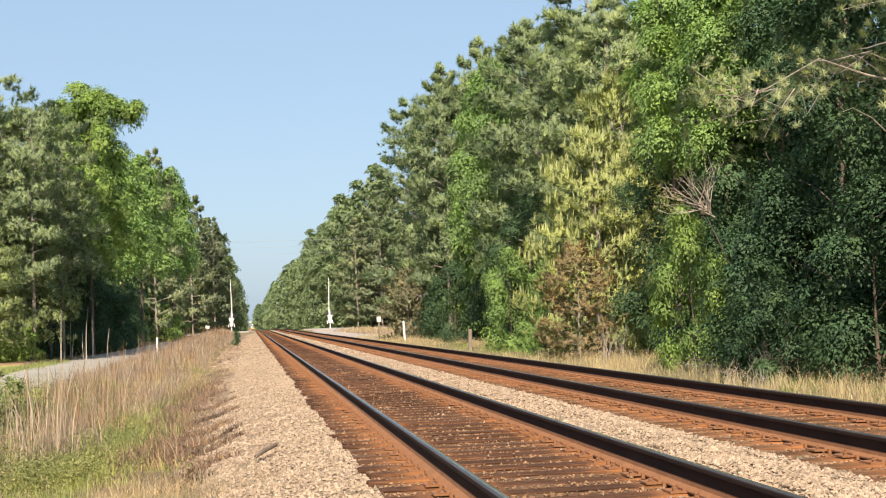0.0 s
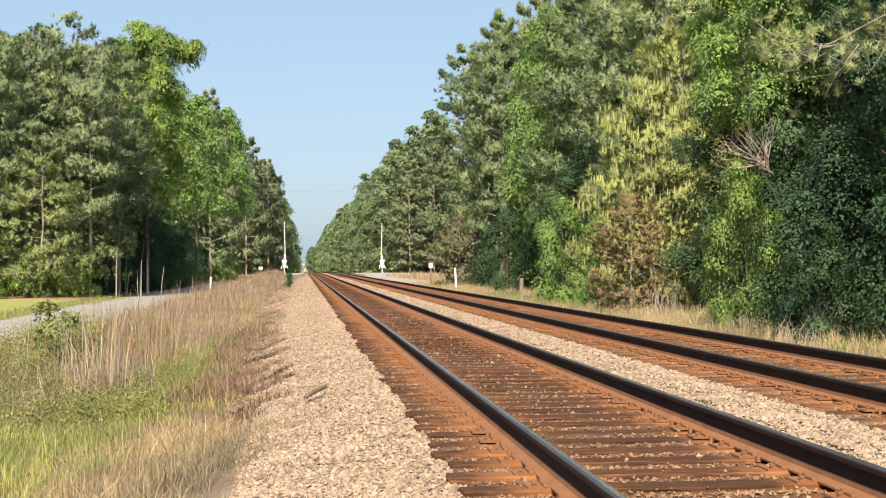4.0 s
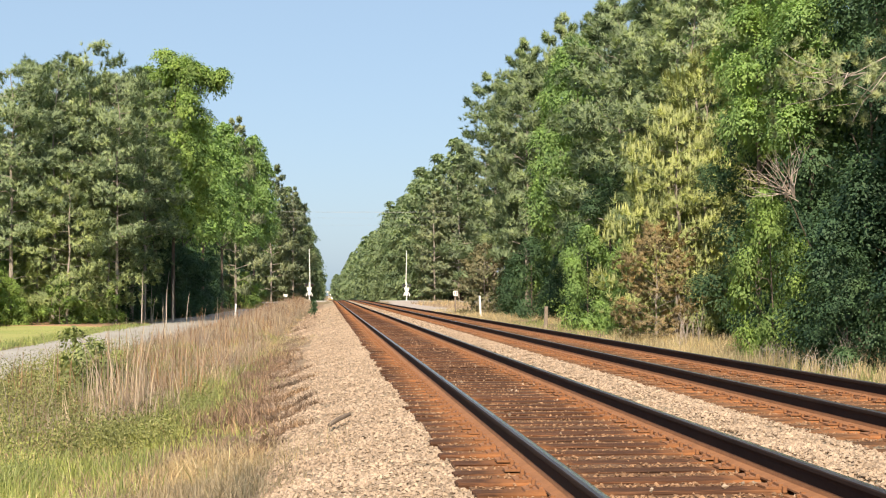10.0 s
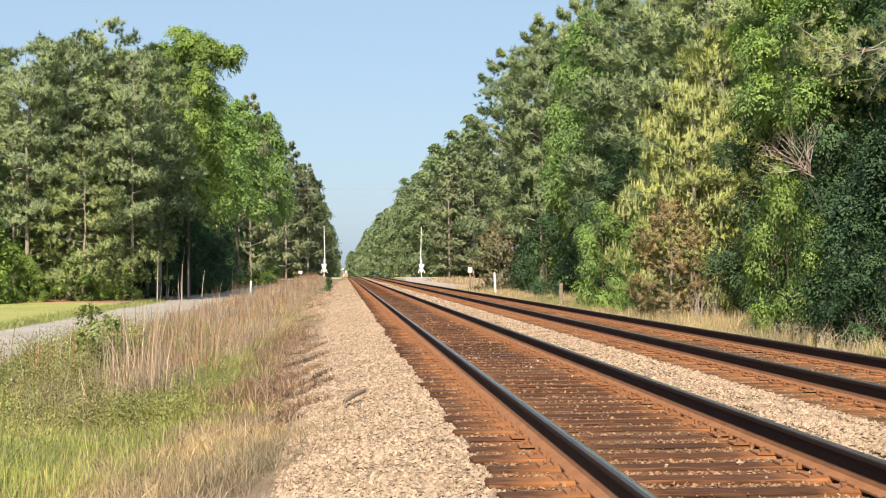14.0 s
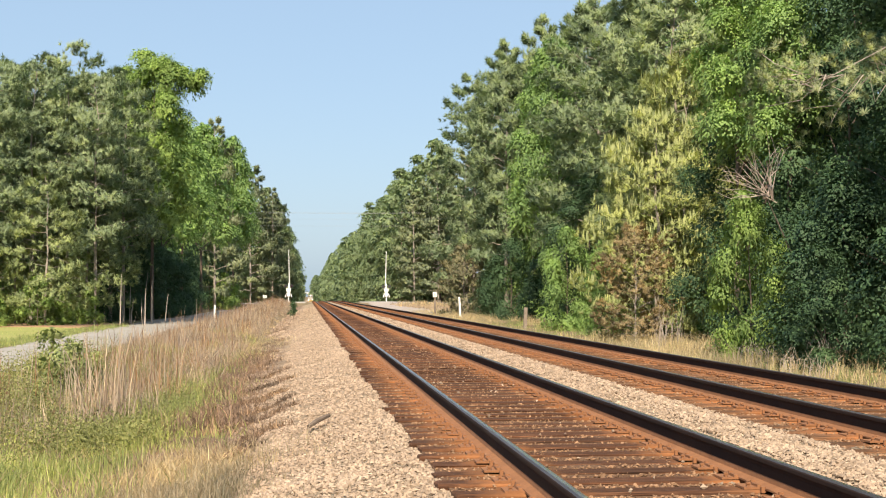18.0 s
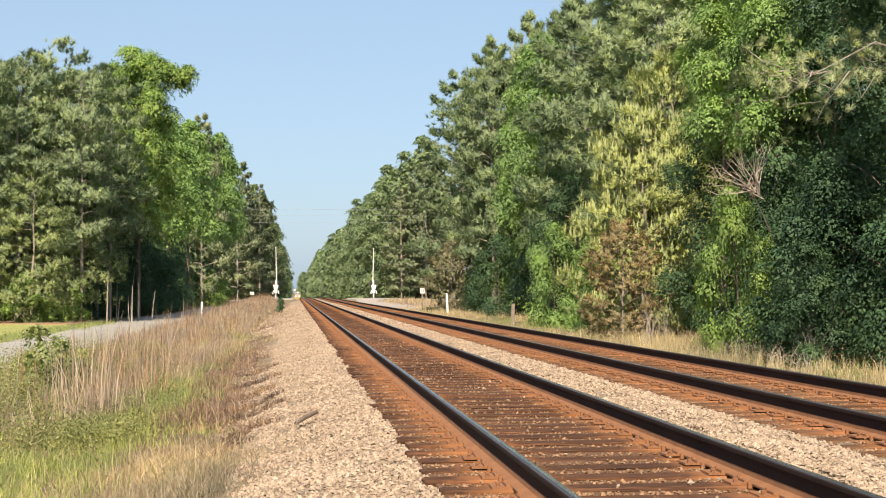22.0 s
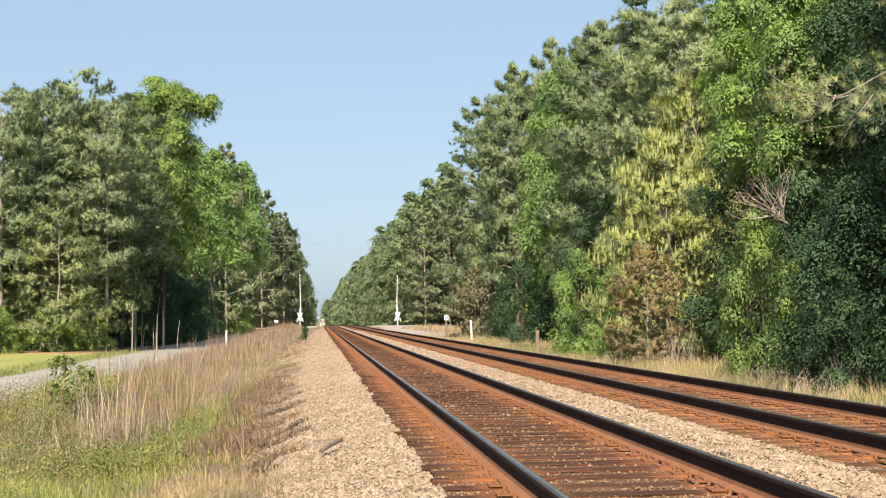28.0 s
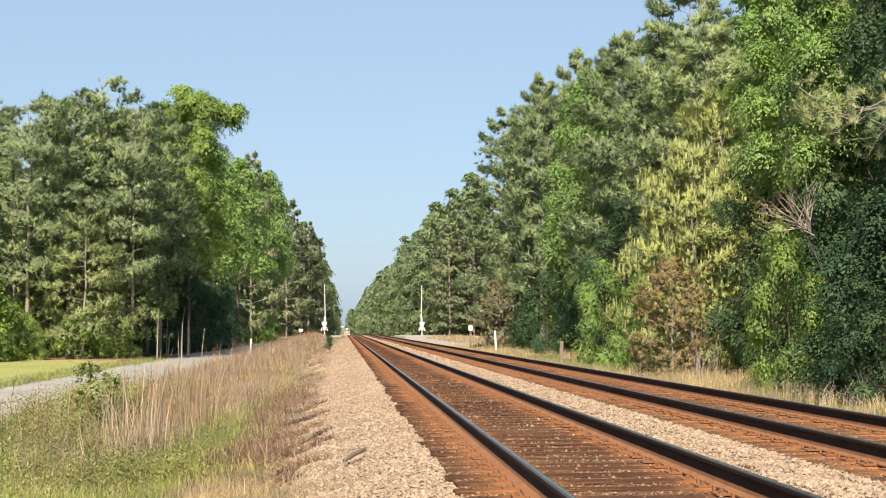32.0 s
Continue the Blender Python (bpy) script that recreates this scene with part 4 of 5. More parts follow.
# ---- grass and weeds ----
def blades(name, xy, tall, width, mat, label, lean=0.25, per=14, radius=0.12, category="grass", height=surface_z, droop=0.2):
    """Clumps of bent blades standing on the ground."""
    n = len(xy) * per
    p = np.repeat(xy, per, 0) + rng.normal(size=(n, 2)) * radius
    h = np.repeat(tall * rng.uniform(0.4, 1.35, len(xy)), per) * rng.uniform(0.4, 1.1, n)
    a = rng.uniform(0, 6.283, n)
    way = np.column_stack([np.cos(a), np.sin(a)]) * (h * np.abs(rng.normal(size=n)) * lean)[:, None]
    face = rng.uniform(0, 6.283, n)
    side = np.column_stack([np.cos(face), np.sin(face), np.zeros(n)]) * (width * rng.uniform(0.6, 1.4, n) / 2)[:, None]
    b = np.column_stack([p, height(p[:, 0], p[:, 1]) - 0.03])
    m = b + np.column_stack([way * 0.35, h * 0.55])
    t = b + np.column_stack([way, h * (1 - droop * np.abs(rng.normal(size=n)) * 0.5)])
    v = np.stack([b - side, b + side, m + side * 0.8, t, m - side * 0.8], 1).reshape(-1, 3)
    k = 5 * np.arange(n)[:, None]
    f = np.concatenate([k + (0, 1, 2), k + (0, 2, 4), k + (4, 2, 3)])
    ob = new(name, grid_mesh(name, v, f, mat))
    return tagged(ob, label, category, "", "stuff")


def patch(n, x0, x1, y0, y1, power=1.6):
    """Places for plants, clear of the stones beside the track."""
    q = spread(n, x0, x1, y0, y1, power)
    edge = np.interp(q[:, 1], [6, 12, 26, 52, 90], [-0.6, -0.7, -1.15, -1.6, -1.8]) + 0.3 * np.sin(q[:, 1] * 0.9) * np.sin(q[:, 1] * 0.37 + 1)
    return q[(q[:, 0] > 3) | (q[:, 0] < edge)]


def around(n, cx, cy, rx, ry):
    """Places scattered round one middle."""
    return np.array((cx, cy)) + rng.normal(size=(n, 2)) * (rx, ry) * 0.6


def leafy(name, xy, tall, leaf, mat, label):
    """Low leafy weeds: small leaves up short stems."""
    n, per = len(xy), 26
    h = tall * rng.uniform(0.4, 1.3, (n, 1)) * np.sqrt(rng.random((n, per)))
    p = np.repeat(xy, per, 0) + rng.normal(size=(n * per, 2)) * 0.09
    p = np.column_stack([p, surface_z(p[:, 0], p[:, 1]) + h.ravel()])
    axis = unit(rng.normal(size=p.shape) + (0, 0, 0.3))
    side = unit(np.cross(axis, unit(rng.normal(size=p.shape) * 0.5 + (0, 0, 1))))
    L = leaf * rng.uniform(0.6, 1.4, (len(p), 1))
    v = np.stack([p, p + axis * L * 0.5 + side * L * 0.25, p + axis * L, p + axis * L * 0.5 - side * L * 0.25], 1).reshape(-1, 3)
    ob = new(name, grid_mesh(name, v, np.arange(len(v)).reshape(-1, 4), mat))
    return tagged(ob, label, "weeds", "", "stuff")


def dry_belt(q):
    """Dry weeds keep near the stones; only some stand on the green foot of the bank."""
    return q[(q[:, 0] > -0.7 - 0.115 * q[:, 1]) | (rng.random(len(q)) < 0.2)]


STRAW_SPOT = lambda q: np.hypot((q[:, 0] + 1.15) / 0.95, (q[:, 1] - 12.0) / 3.0) > 1
q = patch(6000, -6.4, -0.5, 7.5, 60, 1.5)
blades("bank_grass", clumped(q[STRAW_SPOT(q)], 0.8, 0.6, 21.5), 0.20, 0.008, GREEN_GRASS, "mixed low green grass on the bank", 0.6, 7, 0.14)
q = patch(7000, -6.4, -0.4, 7.5, 90, 1.5)
blades("bank_straw", q[~((q[:, 0] > -1.95) & (q[:, 1] > 14.8) & (q[:, 1] < 33))], 0.24, 0.008, DRY_PALE, "mixed low straw on the bank", 0.7, 7, 0.14)
blades("dry_weeds", clumped(dry_belt(patch(5000, -6.0, -1.9, 26, 205, 1.25)), 1.1, 0.45, 1.5), 0.62, 0.011, DRY, "tall dry brown grass and weeds on the bank", 0.6, droop=0.45)
blades("seed_heads", clumped(patch(1100, -5.6, -2.2, 20, 190, 1.3), 1.3, 0.5, 6.5), 1.0, 0.014, DRY_BROWN, "tall dark seed stalks in the dry weeds", 0.2, 5, 0.2)
blades("dry_weeds", clumped(dry_belt(patch(1400, -6.3, -2.0, 19, 38, 1.0)), 1.2, 0.5, 2.5), 0.5, 0.006, DRY, "dry brown grass and weeds on the bank", 0.6, droop=0.4)
blades("dry_weeds", clumped(dry_belt(patch(1000, -6.0, -2.2, 16, 34, 1.0)), 1.1, 0.5, 7.5), 0.6, 0.007, DRY_BROWN, "tangled dry brown weeds on the bank", 0.6, 9, 0.2, droop=0.4)
blades("pale_weeds", np.concatenate([around(640, -1.1, 11.9, 0.62, 2.1), around(220, -1.3, 47, 0.6, 6), around(60, -0.95, 13.4, 0.3, 1.0)]), 0.2, 0.006, DRY_PALE, "low straw-coloured grass beside the stones", 0.7)
blades("dead_mat", np.concatenate([around(1000, -1.5, 19.5, 0.6, 4.5), around(550, -1.4, 29, 0.55, 7), clumped(spread(4500, -3.2, -0.7, 14, 130, 1.5), 0.9, 0.45, 9.5)]), 0.12, 0.009, RED_DEAD, "flattened dead brown grass beside the stones", 0.9, 10, 0.16)
blades("dead_mat", np.concatenate([around(90, -1.25, 17.6, 0.5, 0.9), around(60, -1.5, 23, 0.5, 2), around(70, -1.4, 33, 0.5, 5)]), 0.34, 0.010, RED_DEAD, "reddish dead weed stems beside the stones", 0.7, 12, 0.14)
# thin drifts of twigs and dead grass washed across the stones
drift = []
for x0, y0, L, g in ((-1.0, 14.6, 0.75, 1.6), (-1.1, 16.6, 0.95, 1.6), (-1.15, 18.0, 0.95, 1.8), (-1.2, 20.0, 0.85, 2.0), (-1.25, 22.6, 1.0, 2.2), (-1.3, 26, 0.9, 2.6), (-1.45, 30, 0.8, 4.5), (-1.5, 36, 0.7, 6), (-1.0, 13.2, 0.5, 2.2), (-1.55, 44, 0.8, 8), (-1.6, 60, 0.7, 9)):
    u = rng.random(70)
    drift.append(np.column_stack([x0 + L * u + 0.02 * rng.normal(size=70), y0 + L * u * g + 0.16 * np.sin(u * 9) + 0.03 * rng.normal(size=70)]))
blades("twig_drift", np.concatenate(drift), 0.10, 0.012, RED_DEAD, "thin drifts of dead twigs and grass on the stones", 1.3, 7, 0.05, height=lambda x, y: surface_z(x, y) + 0.045)
blades("green_weeds", np.concatenate([around(1100, -3.5, 11.8, 1.1, 1.7), around(620, -2.1, 20.5, 0.5, 4.5), around(240, -4.6, 17, 1.2, 4), around(500, -2.2, 17.5, 0.35, 1.8), clumped(patch(4600, -6.4, -1.9, 13, 42, 1.1), 0.7, 0.5, 3.5)]), 0.28, 0.009, GREEN_GRASS, "green grass and weeds on the bank", 0.45)
leafy("leafy_weeds", np.concatenate([around(210, -3.3, 15.0, 1.0, 1.6), around(280, -4.4, 18, 1.3, 4), around(260, -2.3, 15.4, 0.6, 0.9), around(300, -4.8, 24, 1.0, 4), around(420, -3.4, 26, 1.0, 5), around(160, -2.0, 19, 0.5, 2.5)]), 0.36, 0.03, OLIVE, "low olive-green leafy weeds on the bank")
leafy("leafy_weeds", np.concatenate([around(60, -3.5, 13.2, 0.9, 1.3), around(120, -4.6, 16, 0.8, 2), around(70, -4.9, 19.5, 0.5, 1.2)]), 0.34, 0.03, GREEN_GRASS, "bright green leafy weeds on the bank")
leafy("leafy_weeds", np.concatenate([around(200, -4.6, 21.5, 0.7, 2.0), around(120, -3.6, 18.5, 0.5, 1.0), around(160, -5.4, 26, 0.5, 4), around(420, -5.2, 31, 0.7, 6), around(160, -4.4, 26, 0.6, 4)]), 0.6, 0.032, OLIVE, "taller olive-green leafy weeds on the bank")
blades("dry_stems", np.concatenate([clumped(patch(260, -6.0, -2.4, 13, 26, 1.0), 0.6, 0.6, 13.5), around(14, -4.3, 14, 0.4, 0.8), around(26, -3.1, 16, 0.25, 0.8)]), 0.62, 0.009, DRY, "upright pinkish dry stems among the weeds", 0.18, 6, 0.16, droop=0.15)
blades("verge_grass", patch(420, 7.8, 11.0, 16, 32, 1.0), 0.38, 0.009, VERGE, "dry grass in the shade of the wood", 0.5)
blades("golden_grass", around(220, 14.2, 165, 1.6, 16), 0.8, 0.05, DRY_PALE, "mound of golden dry grass beside the gravel", 0.5)
blades("verge_grass", clumped(patch(5200, 7.7, 12.6, 14, 120, 1.3), 0.4, 0.5, 4.5), 0.46, 0.010, VERGE, "pale dry grass between the track and the wood", 0.4)
blades("verge_green", clumped(patch(1300, 7.8, 12.0, 14, 110, 1.4), 0.4, 0.5, 5.5), 0.28, 0.012, GREEN_GRASS, "green grass between the track and the wood", 0.4)
blades("verge_grass", patch(500, 11.5, 15.0, 104, 200, 1.0), 0.5, 0.03, DRY, "pale dry grass between the track and the wood", 0.4)
blades("lawn_grass", patch(4200, -25, -11.0, 30, 100, 1.2), 0.15, 0.026, GREEN_GRASS, "short mown grass beside the lane", 0.5, 5, 0.2)
blades("lane_edge_grass", np.column_stack([-11.2 + 0.35 * rng.normal(size=900), rng.uniform(30, 84, 900)]), 0.28, 0.022, GREEN_GRASS, "rough grass along the edge of the lane", 0.5, 6, 0.2)
blades("dry_stalks", np.concatenate([np.array([(-2.55, 16.2), (-2.7, 16.6), (-2.6, 17.2), (-3.3, 19), (-3.6, 24), (-3.2, 27), (-3.4, 27.5), (-4.2, 31), (-3.9, 36), (-4.6, 41), (-3.4, 45), (-2.9, 38)]), spread(34, -5.5, -2, 20, 70, 1.2), around(34, -2.45, 18.0, 0.35, 0.9), around(8, -3.5, 15.8, 0.9, 0.8), around(14, -2.9, 21, 0.7, 2.5)]), 1.15, 0.012, DRY, "tall bleached dry stalks standing in the weeds", 0.26, 8, 0.12, droop=0.2)
for x, y, s in ((-3.9, 22.5, 1.5), (-3.5, 23.4, 1.0), (-4.6, 24.5, 0.9), (-3.9, 21, 0.6), (-5.4, 29, 0.8), (-4.4, 18, 0.6), (-5.0, 20, 0.55)):
    plant("weed_bush", tr.choice(WEED_BUSH), x, y, tr.uniform(0, 360), (s, s), "small leafy green bush among the dry weeds", "bush", "small bushes in the weeds")
for x in (-24, -21, -18, -15.2):
    plant("bush", tr.choice(BUSH), x, 86 + tr.uniform(-3, 5), tr.uniform(0, 360), (tr.uniform(0.8, 1.1), tr.uniform(0.6, 1.0)), "leafy bright green bush at the wood's edge", "bush", "bushes at the wood's edge")


# ---- bare wood ----
def bare_tree(name, x, y, base, stems, mat, label, category="tree"):
    """A thing of a few bare stems, each a list of (x, y, z) with a first radius."""
    ob = empty(name, pose(x, y, base), label, category)
    for k, (pts, rad) in enumerate(stems):
        bm = bmesh.new()
        tube(bm, [Vector(p) for p in pts], [rad * (1 - 0.8 * i / (len(pts) - 1)) for i in range(len(pts))], 6)
        part("trunk" if k == 0 else "branch", bm, mat, ob)
    return ob


for k in range(9):
    x, y, h = -11.5 + k * 0.27 + tr.uniform(-0.15, 0.15), 88 + tr.uniform(-4, 6), tr.uniform(1.6, 3.6)
    lean = tr.choice((0.02, 0.03, -0.12, 0.10, 0.0))
    bare_tree("bare_sapling", x, y, float(ground_z(x, y)), [([(0, 0, -0.2), (lean * h * 0.4, 0.02, h * 0.5), (lean * h, 0.03, h)], 0.045)], DEADWOOD, "thin bleached bare sapling stem beside the lane")

fan, fr = [], random.Random(17)
for k in range(18):
    a, L = math.radians(78 + 6.8 * k + fr.uniform(-12, 12)), fr.uniform(0.5, 1.1)
    s = Vector((0.95, 0, 3.4)).lerp(Vector((0.55, -0.1, 3.7)), fr.random())
    way = Vector((math.cos(a), fr.uniform(-0.5, 0.1), 0.75 * math.sin(a))).normalized()
    p1 = s + way * L * 0.35 + Vector((fr.uniform(-0.06, 0.06), fr.uniform(-0.05, 0.05), fr.uniform(-0.05, 0.10)))
    p2 = s + way * L * 0.7 + Vector((fr.uniform(-0.12, 0.12), fr.uniform(-0.1, 0.1), fr.uniform(-0.08, 0.16)))
    tip = s + way * L + Vector((fr.uniform(-0.12, 0.12), 0, fr.uniform(-0.05, 0.28)))
    fan.append(([s, p1, p2, tip], fr.uniform(0.010, 0.015)))
    for q in range(2):
        b = p1.lerp(p2, fr.random())
        e = b + way * L * 0.4 + Vector((fr.uniform(-0.25, 0.25), fr.uniform(-0.2, 0.1), fr.uniform(-0.15, 0.3)))
        fan.append(([b, b.lerp(e, 0.5) + Vector((0, 0, 0.04)), e], 0.006))
bare_tree("dead_tree", 8.75, 27.8, float(ground_z(8.75, 27.8)) + 0.1, [([(2.6, 3.6, -0.2), (2.1, 2.0, 2.1), (0.6, -0.1, 3.7)], 0.04)] + fan, DEADWOOD, "dead bleached tree with a fan of bare branches")
twigs = []
for k in range(16):
    a, h = tr.uniform(0, 6.28), tr.uniform(0.9, 1.7)
    s = Vector((tr.uniform(-0.4, 0.4), tr.uniform(-0.3, 0.3), -0.1))
    twigs.append(([s, s + Vector((math.cos(a) * 0.1, math.sin(a) * 0.1, h * 0.5)), s + Vector((math.cos(a) * 0.25, math.sin(a) * 0.25, h))], 0.009))
bare_tree("bare_shrub", 10.5, 39.5, float(ground_z(10.5, 40)), twigs, DEADWOOD, "bare pinkish-grey twiggy shrub at the wood's edge", "bush")
for x, y, z, h in ((10.4, 27.5, 0, 1.0), (10.2, 26.4, 0, 0.8), (9.1, 25.2, 0, 0.7), (9.2, 27.4, 0, 0.8), (8.8, 23.4, 0, 0.6), (9.4, 29.0, 0, 0.7), (9.9, 38.2, 0, 1.3)):
    bare_tree("bare_shrub", x, y, float(ground_z(x, y)), [([q + Vector((0, 0, -0.1)), q + Vector((0.05, 0, h * 0.5)), q + Vector((tr.uniform(-0.3, 0.3), 0, h * tr.uniform(0.5, 1)))], 0.006) for q in [Vector((tr.uniform(-0.3, 0.3), tr.uniform(-0.2, 0.2), 0)) for i in range(16)]], DEADWOOD, "bare pinkish-grey twiggy shrub at the wood's edge", "bush")
stick = bmesh.new()
tube(stick, [Vector((-0.11, -0.10, 0.0)), Vector((-0.01, 0.0, 0.055)), Vector((0.11, 0.08, 0.10))], [0.020, 0.026, 0.021], 7)
ob = new("stick", bpy.data.meshes.new("stick"))
stick.to_mesh(ob.data)
stick.free()
ob.data.materials.append(BARK)
ob.location = (0.125, 14.5, float(bed_height(0.125, 14.5)) + 0.035)
tagged(ob, "short broken piece of weathered wood on the stones", "stick")

# ---- crossing, posts and signs ----
BLACK = rough_surface("black_paint", [(0.3, (0.02, 0.02, 0.02)), (0.7, (0.04, 0.04, 0.04))], [(0.35, (0.02, 0.02, 0.02)), (0.65, (0.045, 0.045, 0.045))], 20, 3, 0.5, 0.5, 0.1, 0.002)
GALVANISED = rough_surface("galvanised_steel", [(0.3, (0.45, 0.45, 0.44)), (0.7, (0.6, 0.6, 0.58))], [(0.35, (0.42, 0.42, 0.41)), (0.65, (0.6, 0.6, 0.58))], 20, 3, 0.5, 0.5, 0.1, 0.002, metal=0.5)
LENS = rough_surface("dark_red_lens", [(0.3, (0.12, 0.01, 0.01)), (0.7, (0.2, 0.015, 0.012))], [(0.35, (0.12, 0.01, 0.01)), (0.65, (0.2, 0.015, 0.012))], 20, 3, 0.5, 0.3, 0.05, 0.001)
WIRE = rough_surface("weathered_wire", [(0.3, (0.26, 0.26, 0.26)), (0.7, (0.36, 0.36, 0.36))], [(0.35, (0.25, 0.25, 0.25)), (0.65, (0.36, 0.36, 0.36))], 20, 3, 0.5, 0.6, 0.1, 0.001)
POSTWOOD = rough_surface("grey_post_wood", [(0.3, (0.14, 0.11, 0.085)), (0.7, (0.30, 0.25, 0.2))], [(0.35, (0.15, 0.12, 0.09)), (0.65, (0.28, 0.235, 0.19))], 18, 2, 0.5, 0.95, 0.5, 0.006)


def crossing_gate(x, y, z, flip):
    """A raised crossing gate: mast, lamps, mechanism, counterweights and upright arm."""
    g = empty("crossing_gate", pose(x, y, z, 0, 0, 180 if flip else 0), "white level crossing gate with its arm raised upright", "crossing gate", "crossing gates")
    bm = bmesh.new()
    box(bm, -0.4, 0.4, -0.4, 0.4, -0.5, 0.22, 0.04)
    part("foundation", bm, WHITE, g)
    bm = bmesh.new()
    cylinder(bm, 0, 0, 0.2, 3.0, 0.075)
    part("mast", bm, WHITE, g)
    bm = bmesh.new()
    box(bm, -0.24, 0.24, -0.22, 0.22, 0.95, 1.55, 0.05)
    part("mechanism_box", bm, WHITE, g)
    for s in (-1, 1):
        bm = bmesh.new()
        tube(bm, [Vector((s * 0.30, 0.1, 1.45)), Vector((s * 0.42, 0.15, 1.15)), Vector((s * 0.44, 0.2, 0.85))], [0.05, 0.07, 0.08], 8)
        part("counterweight", bm, WHITE, g)
    bm = bmesh.new()
    box(bm, -0.4, 0.4, -0.03, 0.03, 1.6, 2.2, 0.02)
    for v in bm.verts:
        if v.co.z < 2:
            v.co.x *= 0.68
    part("sign", bm, WHITE, g, "white sign plate")
    bm = bmesh.new()
    tube(bm, [Vector((-0.62, 0, 2.55)), Vector((0.62, 0, 2.55))], [0.04, 0.04], 8)
    part("crossarm", bm, BLACK, g, "black lamp crossarm")
    for s in (-1, 1):
        bm = bmesh.new()
        tube(bm, [Vector((s * 0.45, -0.02, 2.55)), Vector((s * 0.45, -0.05, 2.55))], [0.25, 0.25], 18)
        lamp_part = part("signal_lamp", bm, BLACK, g, "black round signal lamp")
        bm = bmesh.new()
        tube(bm, [Vector((s * 0.45, -0.05, 2.55)), Vector((s * 0.45, -0.075, 2.55))], [0.105, 0.10], 16)
        part("lens", bm, LENS, lamp_part)
        bm = bmesh.new()
        tube(bm, [Vector((s * 0.45, -0.06, 2.68)), Vector((s * 0.45, -0.32, 2.65))], [0.11, 0.09], 10)
        part("hood", bm, BLACK, lamp_part)
    arm = [Vector((0.16, -0.12, 1.4)), Vector((0.08, -0.12, 4.4)), Vector((0.0, -0.12, 8.0))]
    bm = bmesh.new()
    tube(bm, arm, [0.085, 0.07, 0.05], 6)
    part("gate_arm", bm, WHITE, g, "slim white arm standing upright")
    return g


crossing_gate(-2.75, 209.5, 0.05, False)
crossing_gate(12.3, 215.5, 0.0, True)


def plain_post(name, x, y, h, w, mat, label, category, tilt=0.0, sign=None):
    p = empty(name, pose(x, y, float(ground_z(x, y)), 0, tilt, 0), label, category)
    bm = bmesh.new()
    box(bm, -w / 2, w / 2, -w / 2, w / 2, -0.3, h, w * 0.12)
    part("post", bm, mat, p)
    if sign:
        sw, sh = sign
        bm = bmesh.new()
        box(bm, -sw / 2, sw / 2, -w / 2 - 0.02, -w / 2 - 0.003, h - sh * 0.75, h + sh * 0.25, 0.004)
        board = part("sign_board", bm, WHITE, p, "small white sign board")
        for k in (-1, 1):
            bm = bmesh.new()
            box(bm, k * 0.07 - 0.018, k * 0.07 + 0.018, -w / 2 - 0.026, -w / 2 - 0.019, h - sh * 0.55, h + sh * 0.05)
            part("marking", bm, BLACK, board)
    return p


plain_post("marker_post", 9.65, 87, 1.42, 0.12, WHITE, "white painted marker post in the dry grass", "post", -3)
plain_post("sign_post", 9.05, 98, 1.72, 0.11, POSTWOOD, "small white sign on a brown wooden post", "sign", 0, (0.31, 0.36))
plain_post("fence_post", 9.9, 62.5, 0.95, 0.16, POSTWOOD, "old grey wooden post in the dry grass", "post", 2)
plain_post("marker_post", -6.25, 95, 1.15, 0.12, WHITE, "white painted marker post beside the lane", "post", 2)
plain_post("sign_post", -5.5, 178, 1.5, 0.1, POSTWOOD, "white board on a post in the weeds", "sign", 6, (0.5, 0.34))
ub = empty("utility_box", pose(-20.0, 74, float(ground_z(-20, 74)) + 0.05), "small dark metal utility box on the lawn", "utility box")
bm = bmesh.new()
box(bm, -0.32, 0.32, -0.25, 0.25, 0, 0.42, 0.02)
part("body", bm, BLACK, ub)
bm = bmesh.new()
box(bm, -0.35, 0.35, -0.28, 0.28, 0.42, 0.48, 0.015)
part("lid", bm, GALVANISED, ub, "grey metal lid")
plant("bush", STAKE_SHRUB, -0.9, 93, 0, (1.0, 1.1), "shrub on a bare stem beside the stones, darkened for shade", "bush")

# overhead wires behind the crossing, on poles that stand in the woods
for px in (-34, 40):
    pole = empty("utility_pole", pose(px, 236, float(ground_z(px, 236))), "tall wooden utility pole in the wood", "utility pole", "utility poles")
    bm = bmesh.new()
    cylinder(bm, 0, 0, -0.5, 16.4, 0.17, 0.11)
    part("pole", bm, POSTWOOD, pole)
    bm = bmesh.new()
    box(bm, -0.06, 0.06, -1.2, 1.2, 15.5, 15.62, 0.01)
    part("crossarm", bm, POSTWOOD, pole)
for dy, z in ((-1.0, 15.6), (1.0, 15.6), (0.1, 14.6), (0.1, 13.4)):
    bm = bmesh.new()
    tube(bm, [Vector((-34 + 74 * i / 16, 236 + dy, z - 0.45 * (1 - (i / 8 - 1) ** 2))) for i in range(17)], [0.011] * 17, 5)
    wire = new("overhead_wire", bpy.data.meshes.new("overhead_wire"))
    bm.to_mesh(wire.data)
    bm.free()
    wire.data.materials.append(WIRE)
    tagged(wire, "thin overhead wire strung across the railway", "wire", "overhead wires")

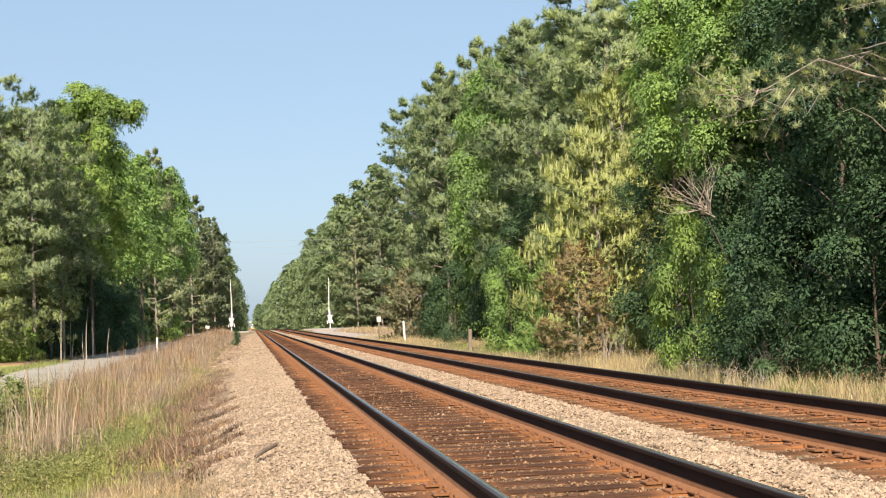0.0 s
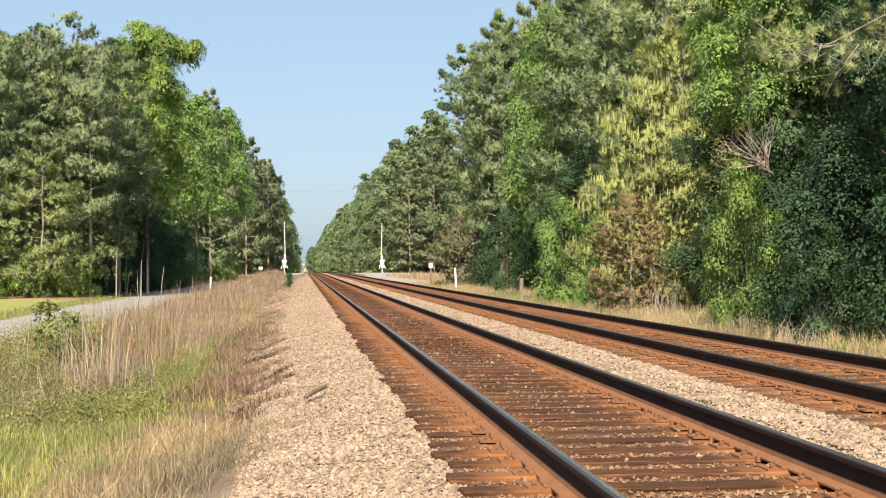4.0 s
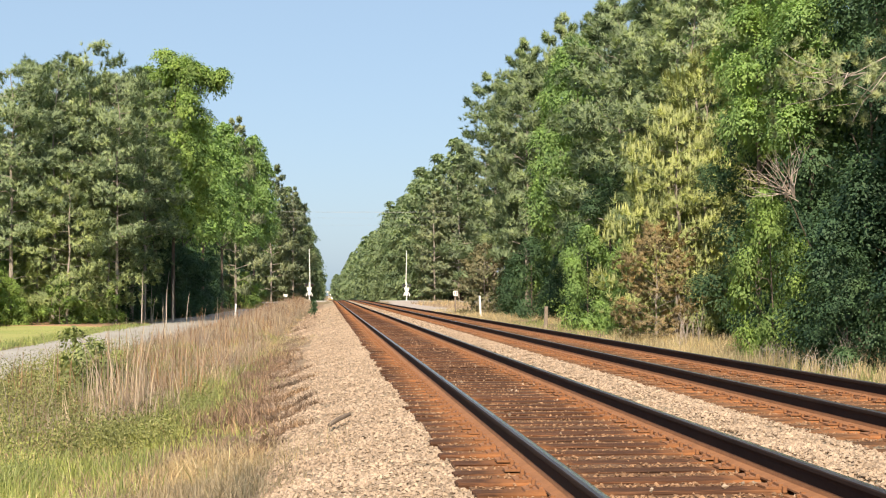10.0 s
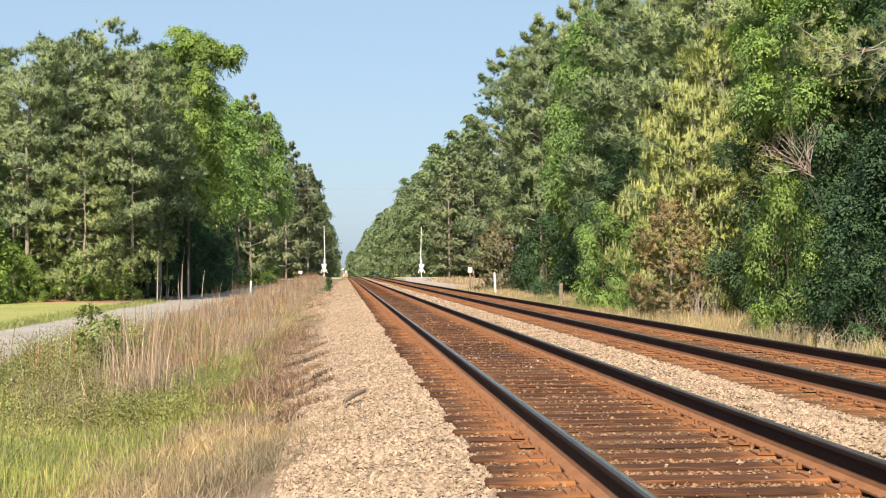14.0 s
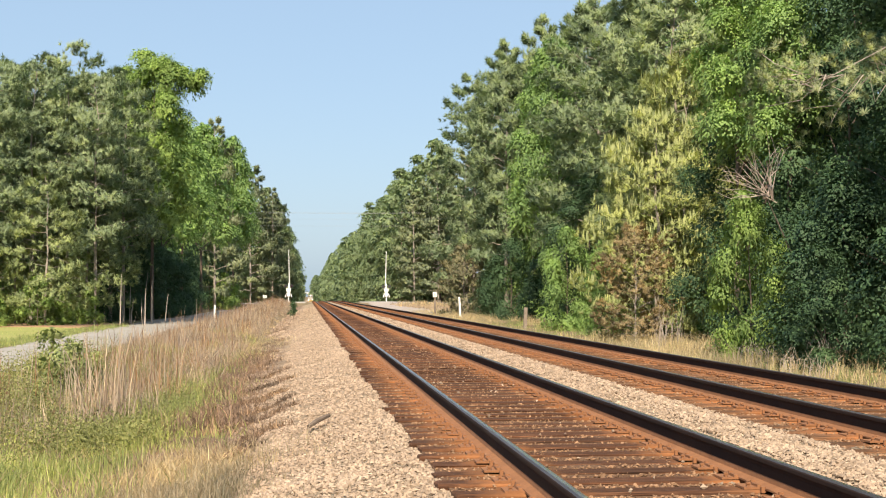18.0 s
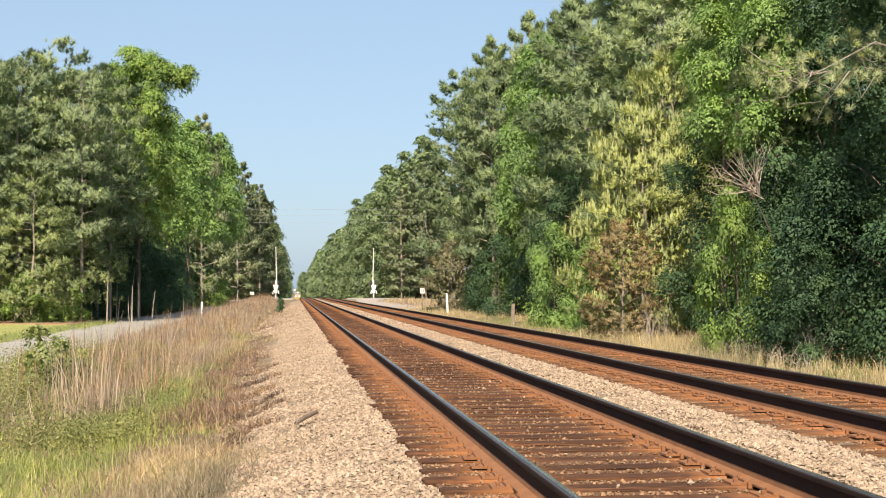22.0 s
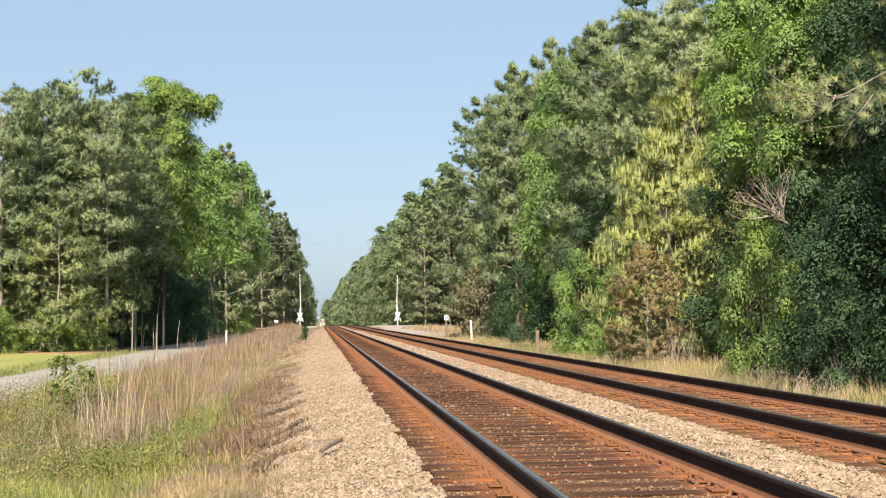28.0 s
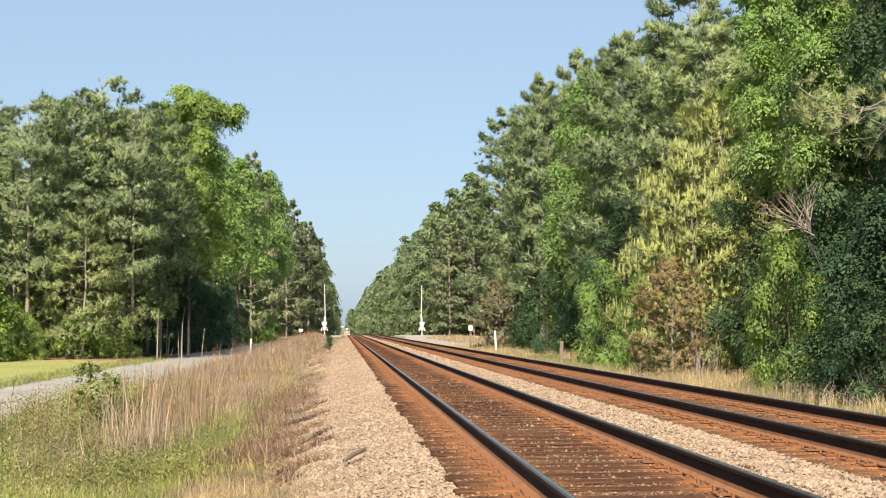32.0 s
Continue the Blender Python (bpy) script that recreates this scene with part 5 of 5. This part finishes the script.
# road bridge far down the line
CONCRETE = rough_surface("pale_concrete", [(0.3, (0.50, 0.48, 0.45)), (0.7, (0.66, 0.64, 0.61))], [(0.35, (0.48, 0.46, 0.43)), (0.65, (0.68, 0.66, 0.63))], 2, 0.2, 0.5, 0.9, 0.2, 0.02)
bridge = empty("road_bridge", pose(4, 1750, -6.4), "pale concrete road bridge far down the line", "bridge")
bm = bmesh.new()
box(bm, -60, 60, -5, 5, 9.0, 11.0, 0.1)
part("deck", bm, CONCRETE, bridge)
for px in (-9, 9):
    bm = bmesh.new()
    box(bm, px - 0.6, px + 0.6, -4, 4, -1, 9.05, 0.1)
    part("pier", bm, CONCRETE, bridge)
for s in (-1, 1):
    bm = bmesh.new()
    box(bm, s * 40 - 22, s * 40 + 22, -6, 6, -1, 8.9, 0.1)
    part("abutment", bm, BED, bridge)

# ---- the approaching train ----
ORANGE = rough_surface("faded_loco_paint", [(0.3, (0.10, 0.10, 0.11)), (0.7, (0.16, 0.16, 0.17))], [(0.35, (0.09, 0.09, 0.10)), (0.65, (0.16, 0.155, 0.16))], 3, 0.6, 0.5, 0.5, 0.1, 0.004)
YELLOW = rough_surface("worn_yellow_paint", [(0.3, (0.36, 0.25, 0.07)), (0.7, (0.46, 0.33, 0.10))], [(0.35, (0.33, 0.23, 0.07)), (0.65, (0.46, 0.33, 0.10))], 3, 0.6, 0.5, 0.5, 0.1, 0.004)
CAB = rough_surface("weathered_cab_paint", [(0.3, (0.30, 0.27, 0.24)), (0.7, (0.40, 0.37, 0.33))], [(0.35, (0.29, 0.26, 0.23)), (0.65, (0.41, 0.38, 0.34))], 3, 0.6, 0.5, 0.55, 0.1, 0.004)
GLASS, gn, gl, gb = material("cab_glass")
gb.inputs["Base Color"].default_value, gb.inputs["Roughness"].default_value = (0.02, 0.025, 0.03, 1), 0.08
GLOW, gn, gl, gb = material("headlight_glow")
gb.inputs["Emission Color"].default_value, gb.inputs["Emission Strength"].default_value = (1.0, 0.93, 0.8, 1), 10.0


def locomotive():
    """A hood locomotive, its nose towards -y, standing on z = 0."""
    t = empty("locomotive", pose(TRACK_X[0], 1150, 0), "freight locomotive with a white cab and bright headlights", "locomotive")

    def piece(name, mat, label="", parent=None, bevel=0.05, *boxes):
        bm = bmesh.new()
        for bx in boxes:
            box(bm, *bx, bevel)
        return part(name, bm, mat, parent or t, label)

    piece("underframe", ORANGE, "", None, 0.04, (-1.5, 1.5, 0.2, 21, 1.15, 1.55))
    piece("nose", CAB, "", None, 0.12, (-0.95, 0.95, 1.2, 3.0, 1.5, 3.3))
    cab = piece("cab", CAB, "", None, 0.1, (-1.5, 1.5, 3.0, 5.4, 1.5, 4.6))
    for x0, x1 in ((-1.25, -0.2), (0.2, 1.25)):
        piece("windscreen", GLASS, "dark cab window", cab, 0.01, (x0, x1, 2.97, 3.02, 3.45, 4.15))
    piece("hood", ORANGE, "", None, 0.08, (-0.95, 0.95, 5.4, 20, 1.5, 4.5))
    piece("pilot", YELLOW, "yellow-striped pilot plate", None, 0.04, (-1.5, 1.5, 0.0, 0.25, 0.45, 1.5))
    piece("fuel_tank", ORANGE, "", None, 0.1, (-1.2, 1.2, 8.5, 13, 0.5, 1.15))
    for s in (-1, 1):
        piece("handrail", WHITE, "", None, 0.0, (s * 1.42 - 0.02, s * 1.42 + 0.02, 0.2, 0.25, 1.5, 2.6), (s * 1.42 - 0.02, s * 1.42 + 0.02, 0.2, 3.0, 2.55, 2.6))
        for x, z, r in ((s * 0.16, 4.35, 0.14), (s * 1.1, 1.75, 0.14)):
            bm = bmesh.new()
            y = 2.95 if z > 4 else 0.15
            tube(bm, [Vector((x, y, z)), Vector((x, y - 0.06, z))], [r, r], 14)
            part("headlight", bm, GLOW, t, "bright glowing headlight")
    for y0 in (1.6, 14.6):
        piece("bogie", ORANGE, "", None, 0.05, (-1.15, 1.15, y0, y0 + 4.6, 0.45, 1.0))
        for k in range(3):
            for s in (-1, 1):
                bm = bmesh.new()
                tube(bm, [Vector((s * 0.69, y0 + 0.5 + k * 1.8, 0.51)), Vector((s * 0.82, y0 + 0.5 + k * 1.8, 0.51))], [0.51, 0.51], 20)
                part("wheel", bm, SHADED_RUST, t)
    return t


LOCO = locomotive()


def motions():
    rows = []
    for k in range(17):
        t = 2.0 * k
        y = 1150 - 14 * t
        rows.append((t, pose(TRACK_X[0], y, float(dip(y)) + 0.197)))
    walk(LOCO, rows)


motions()
